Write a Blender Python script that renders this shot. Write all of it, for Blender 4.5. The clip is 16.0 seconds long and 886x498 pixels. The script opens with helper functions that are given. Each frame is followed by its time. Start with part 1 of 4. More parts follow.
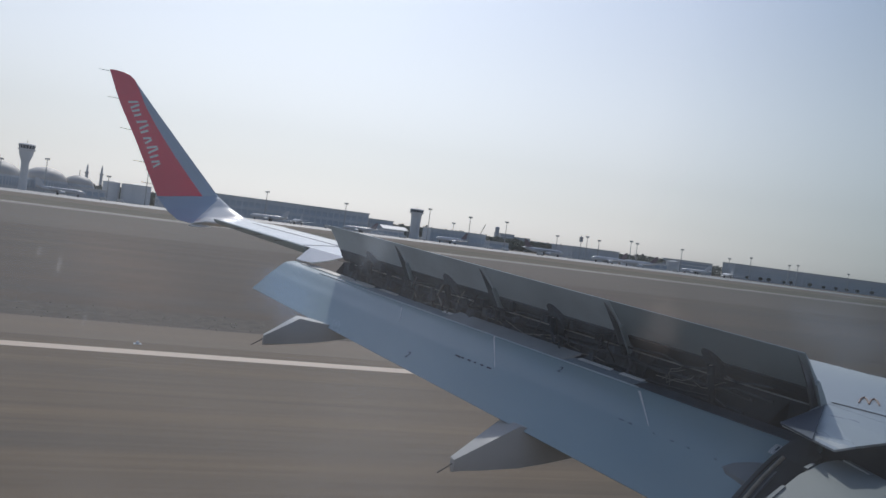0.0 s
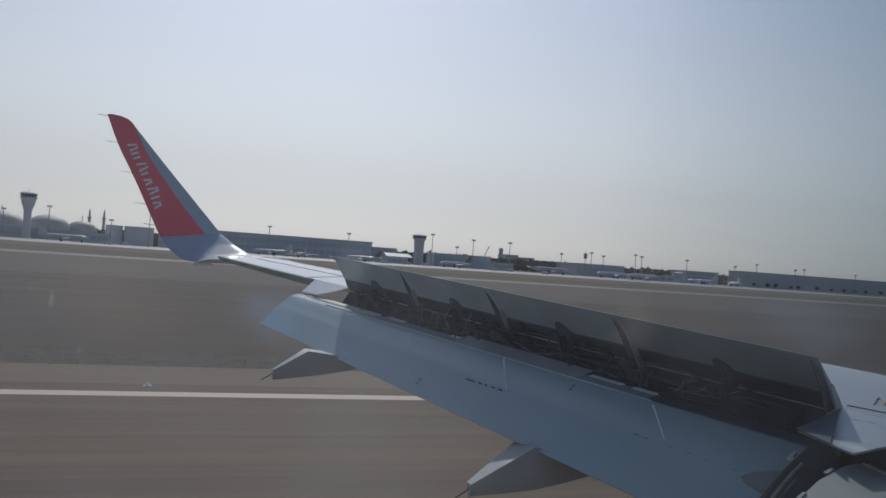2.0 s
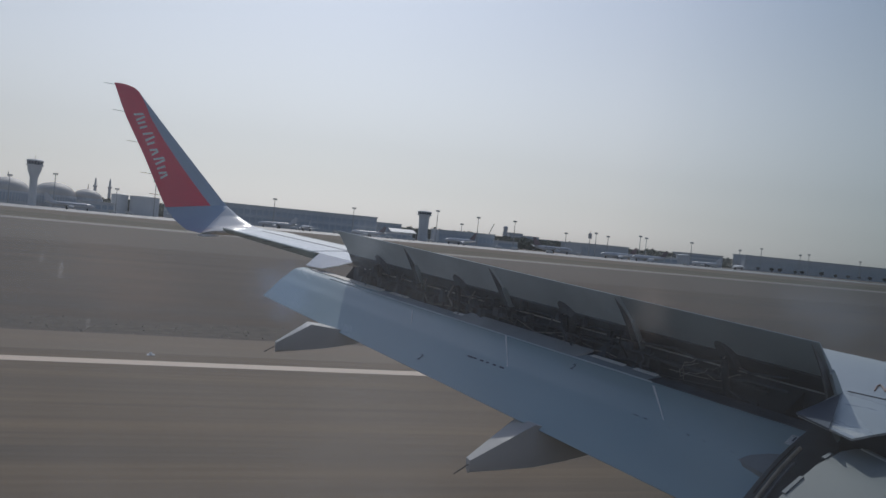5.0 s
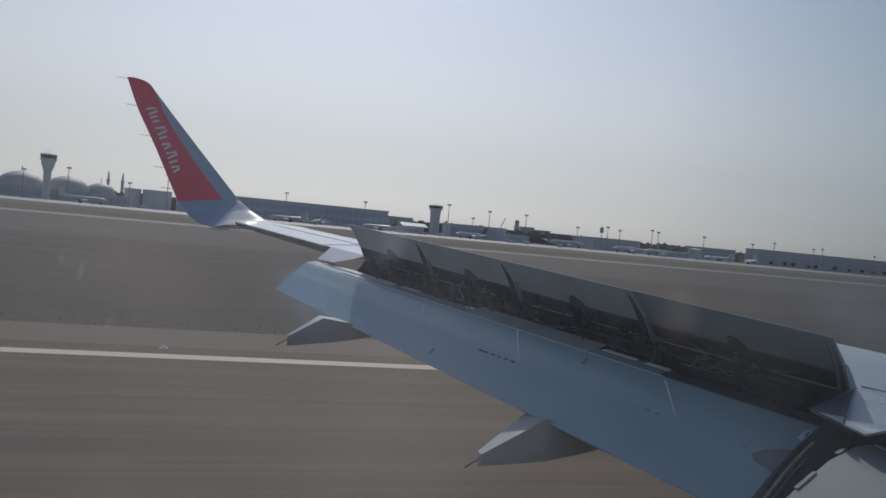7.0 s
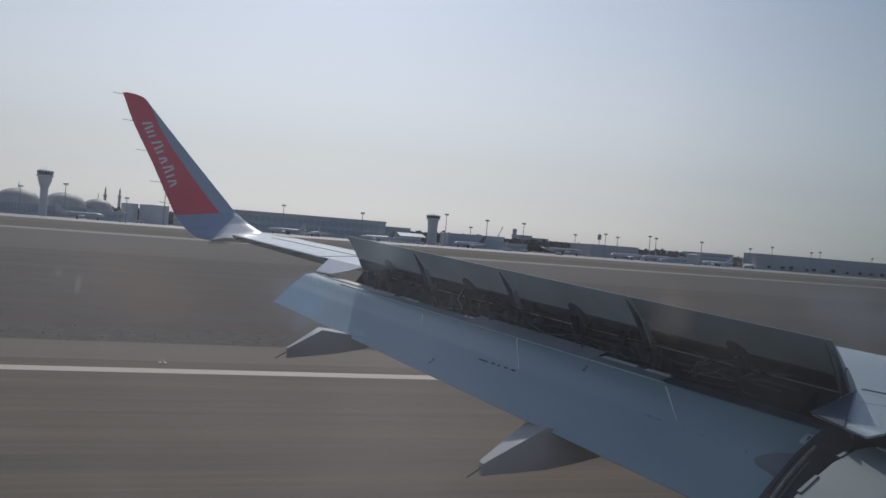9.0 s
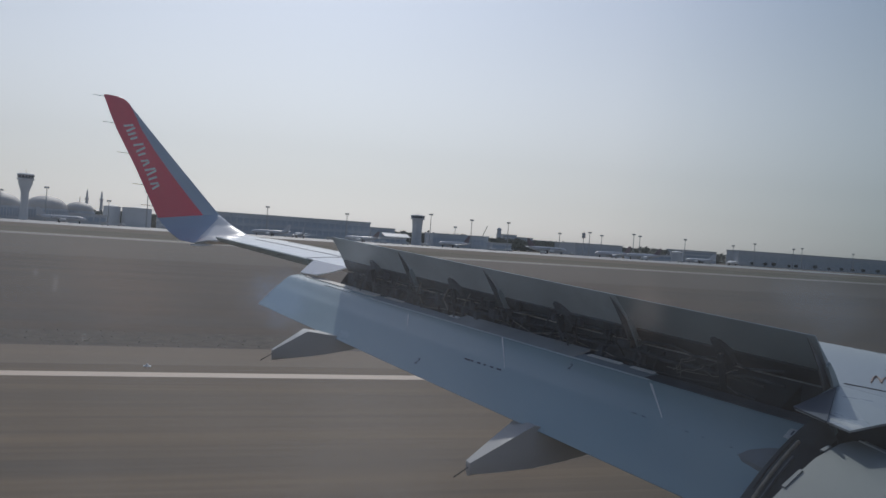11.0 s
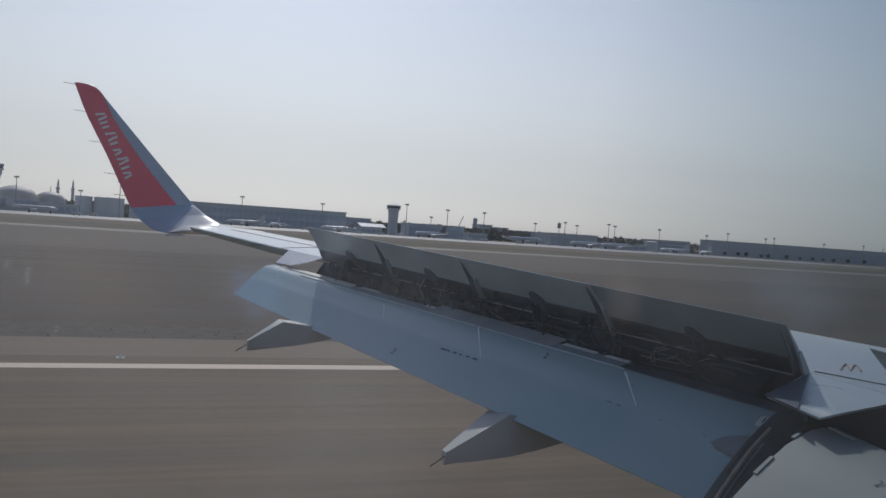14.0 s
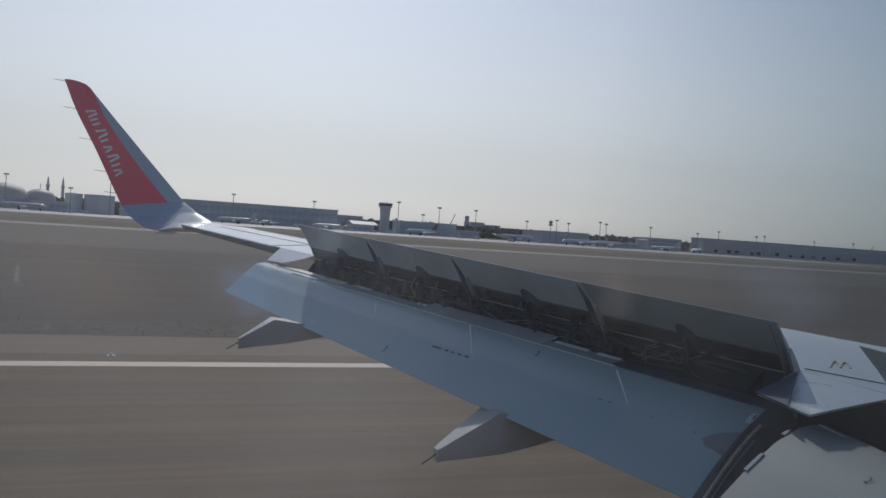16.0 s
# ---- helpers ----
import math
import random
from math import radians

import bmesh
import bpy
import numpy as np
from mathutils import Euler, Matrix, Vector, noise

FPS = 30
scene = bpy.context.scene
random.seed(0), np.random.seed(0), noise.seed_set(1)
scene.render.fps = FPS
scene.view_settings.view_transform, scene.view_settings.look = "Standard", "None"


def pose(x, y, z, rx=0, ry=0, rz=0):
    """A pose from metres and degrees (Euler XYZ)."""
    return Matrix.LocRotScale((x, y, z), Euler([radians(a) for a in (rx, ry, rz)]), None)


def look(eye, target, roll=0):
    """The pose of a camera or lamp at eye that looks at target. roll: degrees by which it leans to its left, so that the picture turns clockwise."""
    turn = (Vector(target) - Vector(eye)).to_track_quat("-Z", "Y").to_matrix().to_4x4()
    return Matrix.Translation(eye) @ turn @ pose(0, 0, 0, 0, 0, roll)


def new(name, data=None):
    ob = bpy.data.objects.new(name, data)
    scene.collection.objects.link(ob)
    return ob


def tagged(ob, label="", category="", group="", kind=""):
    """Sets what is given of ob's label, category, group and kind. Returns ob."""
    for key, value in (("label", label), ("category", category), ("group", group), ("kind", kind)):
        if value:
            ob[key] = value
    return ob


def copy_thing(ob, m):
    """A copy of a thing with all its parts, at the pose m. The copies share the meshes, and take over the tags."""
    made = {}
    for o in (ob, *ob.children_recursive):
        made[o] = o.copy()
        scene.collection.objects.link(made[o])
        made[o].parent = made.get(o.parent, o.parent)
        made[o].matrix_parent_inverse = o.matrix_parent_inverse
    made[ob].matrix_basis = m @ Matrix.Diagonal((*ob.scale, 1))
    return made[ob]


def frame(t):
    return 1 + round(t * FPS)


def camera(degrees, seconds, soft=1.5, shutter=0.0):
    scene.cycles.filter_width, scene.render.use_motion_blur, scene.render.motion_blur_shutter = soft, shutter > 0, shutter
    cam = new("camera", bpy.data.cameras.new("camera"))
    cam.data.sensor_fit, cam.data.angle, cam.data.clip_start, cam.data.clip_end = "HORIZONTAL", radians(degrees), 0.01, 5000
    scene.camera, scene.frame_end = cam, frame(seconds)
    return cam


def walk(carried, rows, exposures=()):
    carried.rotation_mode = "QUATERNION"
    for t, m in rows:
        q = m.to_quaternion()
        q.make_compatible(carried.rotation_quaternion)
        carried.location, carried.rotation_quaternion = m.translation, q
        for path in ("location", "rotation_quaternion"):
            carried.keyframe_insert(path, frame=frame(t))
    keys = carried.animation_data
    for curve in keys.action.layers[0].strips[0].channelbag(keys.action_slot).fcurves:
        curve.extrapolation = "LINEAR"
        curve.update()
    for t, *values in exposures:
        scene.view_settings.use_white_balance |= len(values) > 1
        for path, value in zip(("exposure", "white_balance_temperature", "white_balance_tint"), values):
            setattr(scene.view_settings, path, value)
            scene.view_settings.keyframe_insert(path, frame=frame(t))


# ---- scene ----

# x is the airliner's nose direction, y points outboard over the port wing, z up; the runway lies at z = 0.
cam = camera(55.7, 16.0, soft=1.55)


def aim(ahead, pitch, lean, x, y, z):
    a, p = radians(ahead), radians(pitch)
    eye = Vector((x, y, z))
    return look(eye, eye + Vector((math.sin(a) * math.cos(p), math.cos(a) * math.cos(p), math.sin(p))), lean)


ROWS = (
    (0, 18.79, -0.39, 7.02, -0.0009, 0.0023, 4.6004),
    (0.5, 18.86, 0.11, 4.11, -0.0003, 0.0008, 4.6001),
    (1, 18.57, 0.56, 4.22, -0.0003, 0.0007, 4.6002),
    (1.5, 18.23, 0.95, 4.47, 0.0006, -0.0016, 4.5997),
    (2, 18.35, 1.25, 3.76, 0.0008, -0.0024, 4.5997),
    (2.5, 17.97, 1.14, 3.52, 0.0006, -0.0015, 4.5997),
    (3, 17.52, 0.95, 4.15, 0.0005, -0.0014, 4.5997),
    (3.5, 17.10, 0.64, 4.66, 0.0002, -0.0003, 4.5999),
    (4, 16.95, 0.41, 4.85, -0.0002, 0.0004, 4.6001),
    (4.5, 17.66, 0.27, 5.14, 0.0002, -0.0004, 4.5999),
    (5, 18.17, -0.36, 5.09, 0.0002, -0.0005, 4.5999),
    (7.5, 17.33, -0.85, 5.12, -0.0008, 0.0019, 4.6004),
    (8, 17.30, -0.52, 5.00, -0.0009, 0.0019, 4.6004),
    (8.5, 17.35, -0.34, 4.57, -0.0002, 0.0005, 4.6001),
    (9, 17.52, -0.17, 4.16, -0.0004, 0.0008, 4.6002),
    (11.5, 18.90, -0.11, 3.57, 0.0002, -0.0008, 4.5999),
    (12, 19.25, -0.14, 3.61, -0.0001, 0.0002, 4.6001),
    (12.5, 19.41, -0.24, 3.66, -0.0002, 0.0003, 4.6001),
    (13, 19.70, -0.31, 3.58, 0.0001, -0.0005, 4.6000),
    (13.5, 19.94, -0.51, 3.48, 0.0001, -0.0004, 4.6000),
    (14, 20.23, -0.68, 3.55, 0.0000, -0.0002, 4.6000),
    (14.5, 20.62, -0.72, 3.73, 0.0002, -0.0006, 4.5999),
    (15, 20.82, -0.77, 3.78, 0.0000, -0.0001, 4.6000),
    (15.5, 20.93, -0.75, 3.65, 0.0002, -0.0006, 4.5999),
    (16, 20.80, -0.80, 3.58, 0.0000, 0.0000, 4.6000),
)
# the airliner's own small attitude on the runway: a fraction of a degree in roll and pitch
EYE = Vector((0, 0, 4.6))
AHEAD, ACROSS = Vector((0.325, 0.946, 0)), Vector((0.946, -0.325, 0))
ATTITUDE = Matrix.Translation(EYE) @ Matrix.Rotation(radians(-0.33), 4, ACROSS) @ Matrix.Rotation(radians(-0.22), 4, AHEAD) @ Matrix.Translation(-EYE)
walk(cam, [(t, ATTITUDE @ aim(*r)) for t, *r in ROWS], [(0, -0.76, 6000, 10), (0.5, -1.0, 6000, 10), (1.0, -1.11, 6000, 10), (9, -1.11, 6000, 10), (12, -1.06, 6000, 10), (16, -1.06, 6000, 10)])

# ---------------------------------------------------------------- light
SUN_AZ, SUN_EL = 8.0, 44.0
world = bpy.data.worlds.new("sky")
scene.world = world
world.use_nodes = True
wn = world.node_tree.nodes
sky = wn.new("ShaderNodeTexSky")
sky.sky_type = "NISHITA"
sky.sun_disc = False
sky.sun_elevation, sky.sun_rotation = radians(SUN_EL), radians(SUN_AZ)
sky.dust_density, sky.air_density, sky.ozone_density, sky.altitude = 1.1, 1.0, 1.8, 10
# dust haze: paler near the horizon, and an aureole round the sun
wl = world.node_tree.links
way = wn.new("ShaderNodeTexCoord")
split = wn.new("ShaderNodeSeparateXYZ")
wl.new(way.outputs["Generated"], split.inputs[0])
pale = wn.new("ShaderNodeMapRange")
pale.interpolation_type = "SMOOTHSTEP"
pale.inputs["From Min"].default_value, pale.inputs["From Max"].default_value = -0.02, 0.6
pale.inputs["To Min"].default_value, pale.inputs["To Max"].default_value = 0.18, 1.1
wl.new(split.outputs["Z"], pale.inputs["Value"])
haze = wn.new("ShaderNodeHueSaturation")
wl.new(pale.outputs[0], haze.inputs["Saturation"])
wl.new(sky.outputs[0], haze.inputs["Color"])
near = wn.new("ShaderNodeVectorMath")
near.operation = "DOT_PRODUCT"
near.inputs[1].default_value = (math.sin(radians(SUN_AZ)) * math.cos(radians(SUN_EL)), math.cos(radians(SUN_AZ)) * math.cos(radians(SUN_EL)), math.sin(radians(SUN_EL)))
wl.new(way.outputs["Generated"], near.inputs[0])
lobe = wn.new("ShaderNodeMath")
lobe.operation, lobe.use_clamp = "MAXIMUM", True
wl.new(near.outputs["Value"], lobe.inputs[0])
lobe.inputs[1].default_value = 0.0
power = wn.new("ShaderNodeMath")
power.operation = "POWER"
power.inputs[1].default_value = 6.0
wl.new(lobe.outputs[0], power.inputs[0])
gain = wn.new("ShaderNodeMath")
gain.operation = "MULTIPLY_ADD"
gain.inputs[1].default_value, gain.inputs[2].default_value = 0.72, 0.87
wl.new(power.outputs[0], gain.inputs[0])
blush = wn.new("ShaderNodeVectorMath")
blush.operation = "SCALE"
warm = wn.new("ShaderNodeVectorMath")
warm.operation = "MULTIPLY"
warm.inputs[1].default_value = (1.008, 0.985, 0.952)
wl.new(haze.outputs[0], blush.inputs[0])
thick = wn.new("ShaderNodeMapRange")
thick.interpolation_type = "SMOOTHSTEP"
thick.inputs["From Min"].default_value, thick.inputs["From Max"].default_value = 0.0, 0.2
thick.inputs["To Min"].default_value, thick.inputs["To Max"].default_value = 0.87, 1.0
wl.new(split.outputs["Z"], thick.inputs["Value"])
both = wn.new("ShaderNodeMath")
both.operation = "MULTIPLY"
wl.new(gain.outputs[0], both.inputs[0])
wl.new(thick.outputs[0], both.inputs[1])
wl.new(both.outputs[0], blush.inputs["Scale"])
wl.new(blush.outputs[0], warm.inputs[0])
wl.new(warm.outputs[0], wn["Background"].inputs[0])
wn["Background"].inputs[1].default_value = 0.149
sun = new("sun", bpy.data.lights.new("sun", "SUN"))
sun.data.energy, sun.data.angle, sun.data.color = 3.1, radians(0.6), (1.0, 0.93, 0.82)
a, e = radians(SUN_AZ), radians(SUN_EL)
sun.matrix_world = look((math.sin(a) * math.cos(e) * 50, math.cos(a) * math.cos(e) * 50, math.sin(e) * 50), (0, 0, 0))


# ---------------------------------------------------------------- materials
def mat(name, color, rough=0.5, metal=0.0, var=0.12, scale=3.0, fine=40.0, bump=0.05, stretch=(1, 1, 1), spec=0.5, rand=0.0):
    """A surface with blotches at one scale and grain at a finer one."""
    m = bpy.data.materials.new(name)
    m.use_nodes = True
    nt = m.node_tree
    bs = nt.nodes["Principled BSDF"]
    bs.inputs["Metallic"].default_value = metal
    bs.inputs["Specular IOR Level"].default_value = spec
    geo = nt.nodes.new("ShaderNodeTexCoord")
    mp = nt.nodes.new("ShaderNodeMapping")
    mp.inputs["Scale"].default_value = stretch
    nt.links.new(geo.outputs["Object"], mp.inputs["Vector"])
    values = []
    for sc, det in ((scale, 5), (fine, 3)):
        n = nt.nodes.new("ShaderNodeTexNoise")
        n.inputs["Scale"].default_value = sc
        n.inputs["Detail"].default_value = det
        nt.links.new(mp.outputs[0], n.inputs["Vector"])
        values.append(n.outputs["Fac"])
    mix = nt.nodes.new("ShaderNodeMath")
    mix.operation = "MULTIPLY_ADD"
    nt.links.new(values[1], mix.inputs[0])
    mix.inputs[1].default_value = 0.4
    nt.links.new(values[0], mix.inputs[2])
    if rand:
        oi = nt.nodes.new("ShaderNodeObjectInfo")
        ad = nt.nodes.new("ShaderNodeMath")
        ad.operation = "MULTIPLY_ADD"
        nt.links.new(oi.outputs["Random"], ad.inputs[0])
        ad.inputs[1].default_value = rand
        nt.links.new(mix.outputs[0], ad.inputs[2])
        mix = ad
    ramp = nt.nodes.new("ShaderNodeMapRange")
    ramp.inputs["From Min"].default_value, ramp.inputs["From Max"].default_value = 0.4, 1.0
    ramp.inputs["To Min"].default_value, ramp.inputs["To Max"].default_value = 1 - var, 1 + var
    nt.links.new(mix.outputs[0], ramp.inputs["Value"])
    col = nt.nodes.new("ShaderNodeVectorMath")
    col.operation = "SCALE"
    col.inputs[0].default_value = color
    nt.links.new(ramp.outputs[0], col.inputs["Scale"])
    nt.links.new(col.outputs[0], bs.inputs["Base Color"])
    rr = nt.nodes.new("ShaderNodeMapRange")
    rr.inputs["From Min"].default_value, rr.inputs["From Max"].default_value = 0.3, 1.1
    rr.inputs["To Min"].default_value, rr.inputs["To Max"].default_value = max(0.02, rough - 0.12), min(1, rough + 0.12)
    nt.links.new(mix.outputs[0], rr.inputs["Value"])
    nt.links.new(rr.outputs[0], bs.inputs["Roughness"])
    if bump:
        bp = nt.nodes.new("ShaderNodeBump")
        bp.inputs["Strength"].default_value, bp.inputs["Distance"].default_value = bump, 0.02
        nt.links.new(mix.outputs[0], bp.inputs["Height"])
        nt.links.new(bp.outputs[0], bs.inputs["Normal"])
    return m


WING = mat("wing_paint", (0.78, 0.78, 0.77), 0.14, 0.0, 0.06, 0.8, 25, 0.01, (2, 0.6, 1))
# the same skin in a dimmer tone, where it catches less sheen
INWING = mat("inboard_wing_dim", (0.43, 0.44, 0.45), 0.30, 0.0, 0.06, 0.8, 12, 0.0, (2, 0.6, 1))
DULL = mat("dull_beige_plate", (0.60, 0.575, 0.53), 0.6, 0.0, 0.2, 6, 50, 0.02)
CREST = mat("crest_highlight", (0.52, 0.59, 0.62), 0.4, 0.0, 0.1, 3, 30, 0.0)
# DEEP, COVE and BAY: recess shade put into three tones of one lining
DEEP = mat("deep_bay_shade", (0.014, 0.024, 0.036), 0.7, 0.0, 0.4, 4.0, 40, 0.15)
BAY = mat("bay_shade", (0.080, 0.098, 0.118), 0.7, 0.0, 0.4, 4.0, 40, 0.15)
FLAP = mat("flap_paint", (0.355, 0.448, 0.466), 0.22, 0.0, 0.07, 1.2, 30, 0.01, (2, 0.5, 2))
# one underside in three tones, its dimming towards the root put into colour
PALEUNDER = mat("spoiler_underside_bright", (0.56, 0.63, 0.67), 0.6, 0.0, 0.18, 2.0, 25, 0.03)
MIDUNDER = mat("spoiler_underside_mid", (0.47, 0.54, 0.58), 0.6, 0.0, 0.18, 2.0, 25, 0.03)
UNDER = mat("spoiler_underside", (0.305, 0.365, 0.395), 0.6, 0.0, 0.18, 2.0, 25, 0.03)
COVE = mat("cove_shade", (0.027, 0.037, 0.048), 0.7, 0.0, 0.4, 4.0, 40, 0.15)
INFLAP = mat("inboard_flap_paint", (0.345, 0.345, 0.322), 0.6, 0.0, 0.08, 1.2, 30, 0.01, (2, 0.5, 2), 0.3)
GREYLIP = mat("neutral_grey_strip", (0.36, 0.375, 0.38), 0.6, 0.0, 0.2, 3, 30, 0.02)
NOSE = mat("flap_nose_grey", (0.27, 0.315, 0.345), 0.6, 0.0, 0.2, 3, 30, 0.02)
FAIR = mat("fairing_paint", (0.40, 0.405, 0.40), 0.45, 0.0, 0.1, 3, 30, 0.01)
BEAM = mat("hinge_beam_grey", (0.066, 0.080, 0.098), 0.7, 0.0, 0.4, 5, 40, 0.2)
PALEBEAM = mat("pale_foot_strip", (0.098, 0.116, 0.138), 0.7, 0.0, 0.4, 5, 40, 0.2)
PLATE = mat("corner_shade_tone", (0.082, 0.098, 0.128), 0.6, 0.0, 0.15, 5, 40, 0.02)
DARK = mat("black_rubber", (0.03, 0.03, 0.032), 0.7, 0.0, 0.3, 8, 60, 0.1)
PIPE = mat("pipe_metal", (0.09, 0.10, 0.118), 0.55, 0.3, 0.2, 8, 60, 0.02)
BARE = mat("bare_metal", (0.55, 0.54, 0.52), 0.35, 0.8, 0.15, 6, 60, 0.02)
BLISTER = mat("blister_grey", (0.225, 0.235, 0.245), 0.6, 0.0, 0.25, 6, 40, 0.05)
LATCH = mat("latch_grey", (0.14, 0.155, 0.175), 0.6, 0.0, 0.3, 6, 40, 0.05)
WIRE = mat("dull_wire", (0.24, 0.235, 0.225), 0.6, 0.0, 0.3, 8, 60, 0.0)
SEAL = mat("seal_rubber", (0.055, 0.060, 0.068), 0.7, 0.0, 0.5, 7, 50, 0.3)
RAIL = mat("worn_rail", (0.42, 0.36, 0.28), 0.5, 0.3, 0.35, 9, 60, 0.1)
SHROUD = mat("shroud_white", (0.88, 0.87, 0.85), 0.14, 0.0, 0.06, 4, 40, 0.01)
LIP = mat("lip_paint", (0.78, 0.77, 0.74), 0.5, 0.0, 0.1, 6, 50, 0.02)
PLACARD = mat("worn_placard", (0.58, 0.60, 0.61), 0.6, 0.0, 0.3, 30, 90, 0.05)
RED = mat("winglet_red", (0.75, 0.04, 0.10), 0.35, 0.0, 0.06, 1.5, 30, 0.0)
BLUEGREY = mat("winglet_grey", (0.34, 0.44, 0.56), 0.35, 0.0, 0.06, 1.5, 30, 0.0)
WHITE = mat("white_paint", (0.78, 0.77, 0.77), 0.45, 0.0, 0.05, 4, 50, 0.0)
FADED = mat("faded_stencil", (0.23, 0.28, 0.30), 0.8, 0.0, 0.3, 10, 60, 0.0, (1, 1, 1), 0.2)
MARK = mat("stencil_black", (0.105, 0.12, 0.14), 0.85, 0.0, 0.2, 10, 60, 0.0, (1, 1, 1), 0.1)
ORANGE = mat("stencil_orange", (0.40, 0.23, 0.16), 0.5, 0.0, 0.2, 10, 60, 0.0)
SEAM = mat("panel_seam", (0.12, 0.12, 0.13), 0.6, 0.0, 0.3, 5, 60, 0.0)

ASPHALT = mat("runway_asphalt", (0.119, 0.089, 0.057), 0.85, 0.0, 0.62, 0.5, 4.0, 0.25, (0.03, 1, 1), 0.3)
SHOULDER = mat("shoulder_asphalt", (0.164, 0.128, 0.092), 0.85, 0.0, 0.22, 0.4, 4.0, 0.25, (0.03, 1, 1), 0.3)
VERGE = mat("sandy_verge", (0.064, 0.0485, 0.0350), 0.9, 0.0, 0.6, 0.2, 2.5, 0.3, (0.05, 1, 1), 0.3)
GRAVEL = mat("gravel_edge", (0.069, 0.058, 0.045), 0.9, 0.0, 0.95, 3.0, 14.0, 0.6, (0.6, 1, 1), 0.3)
STONE = mat("dusty_stone", (0.26, 0.235, 0.20), 0.9, 0.0, 0.5, 2.0, 12.0, 0.2)
INFIELD = mat("infield_dust", (0.082, 0.066, 0.050), 0.85, 0.0, 0.25, 0.06, 0.8, 0.1, (0.05, 1, 1), 0.3)
TAXI = mat("taxiway_pavement", (0.150, 0.134, 0.112), 0.75, 0.0, 0.2, 0.06, 0.8, 0.1, (0.05, 1, 1), 0.4)
SCRUB = mat("brown_scrub", (0.104, 0.092, 0.064), 0.95, 0.0, 0.35, 0.05, 0.4, 0.1, (0.08, 1, 1), 0.2)
SAND = mat("brown_sand", (0.135, 0.110, 0.083), 0.95, 0.0, 0.3, 0.02, 0.3, 0.1, (0.05, 1, 1), 0.2)
APRON = mat("apron_concrete", (0.21, 0.20, 0.185), 0.5, 0.0, 0.12, 0.02, 0.3, 0.05, (0.1, 1, 1), 0.5)
LINE = mat("line_paint", (0.52, 0.42, 0.325), 0.7, 0.0, 0.12, 1.5, 12, 0.1, (0.1, 1, 1))

# far building tones pale and bluish: distance haze put into the colour
CONCRETE = mat("pale_concrete", (0.60, 0.63, 0.66), 0.8, 0.0, 0.12, 0.1, 2, 0.0)
CLAD = mat("hazy_cladding", (0.53, 0.58, 0.63), 0.45, 0.0, 0.15, 0.05, 1, 0.0)
PALE = mat("pale_cladding", (0.70, 0.72, 0.74), 0.6, 0.0, 0.1, 0.05, 1, 0.0)
GLASS = mat("dark_glass", (0.05, 0.07, 0.09), 0.15, 0.0, 0.2, 0.1, 1, 0.0)
DOME = mat("dome_stone", (0.6, 0.57, 0.52), 0.6, 0.0, 0.12, 0.1, 2, 0.0)
FARGLASS = mat("far_hazy_glass", (0.43, 0.50, 0.58), 0.4, 0.0, 0.2, 0.1, 1, 0.0)
STEEL = mat("galvanised_steel", (0.45, 0.46, 0.47), 0.5, 0.3, 0.15, 0.5, 4, 0.0)
HULL = mat("airliner_white", (0.62, 0.63, 0.65), 0.35, 0.0, 0.05, 0.2, 2, 0.0)
TAILRED = mat("tail_colour", (0.23, 0.18, 0.19), 0.4, 0.0, 0.1, 0.2, 2, 0.0)
ROOFMAT = mat("white_roof", (0.66, 0.66, 0.64), 0.4, 0.0, 0.08, 0.1, 1, 0.0)
WALLMAT = mat("cabin_lining", (0.30, 0.30, 0.30), 0.6, 0.0, 0.05, 3, 30, 0.0)


# ---------------------------------------------------------------- mesh helpers
def part(name, bm, material, parent=None, label="", smooth=False):
    me = bpy.data.meshes.new(name)
    bmesh.ops.recalc_face_normals(bm, faces=bm.faces)
    bm.to_mesh(me)
    bm.free()
    for m in material if isinstance(material, (list, tuple)) else (material,):
        me.materials.append(m)
    if smooth:
        for p in me.polygons:
            p.use_smooth = True
        me.set_sharp_from_angle(angle=radians(40))
    ob = new(name, me)
    if parent is not None:
        ob.parent = parent
    if label:
        ob["label"] = label
    return ob


def thing(name, label, category, at=(0, 0, 0), group="", turn=0.0):
    ob = new(name)
    ob.matrix_world = pose(*at, 0, 0, turn)
    return tagged(ob, label, category, group)


def add_box(bm, x0, x1, y0, y1, z0, z1, bevel=0.0):
    r = bmesh.ops.create_cube(bm, size=1.0)
    bmesh.ops.transform(bm, matrix=Matrix.Translation(((x0 + x1) / 2, (y0 + y1) / 2, (z0 + z1) / 2)) @ Matrix.Diagonal((x1 - x0, y1 - y0, z1 - z0, 1)), verts=r["verts"])
    if bevel:
        eds = list({ed for v in r["verts"] for ed in v.link_edges})
        bmesh.ops.bevel(bm, geom=eds, offset=bevel, segments=2, affect="EDGES", profile=0.5)
    return bm


def loft(bm, loops, cap=True, closed=True):
    """Skin a row of loops with the same number of points."""
    rows = [[bm.verts.new(p) for p in lp] for lp in loops]
    n = len(rows[0])
    for r0, r1 in zip(rows, rows[1:]):
        for i in range(n if closed else n - 1):
            j = (i + 1) % n
            bm.faces.new((r0[i], r0[j], r1[j], r1[i]))
    if cap and closed:
        bm.faces.new(rows[0][::-1])
        bm.faces.new(rows[-1])
    return bm


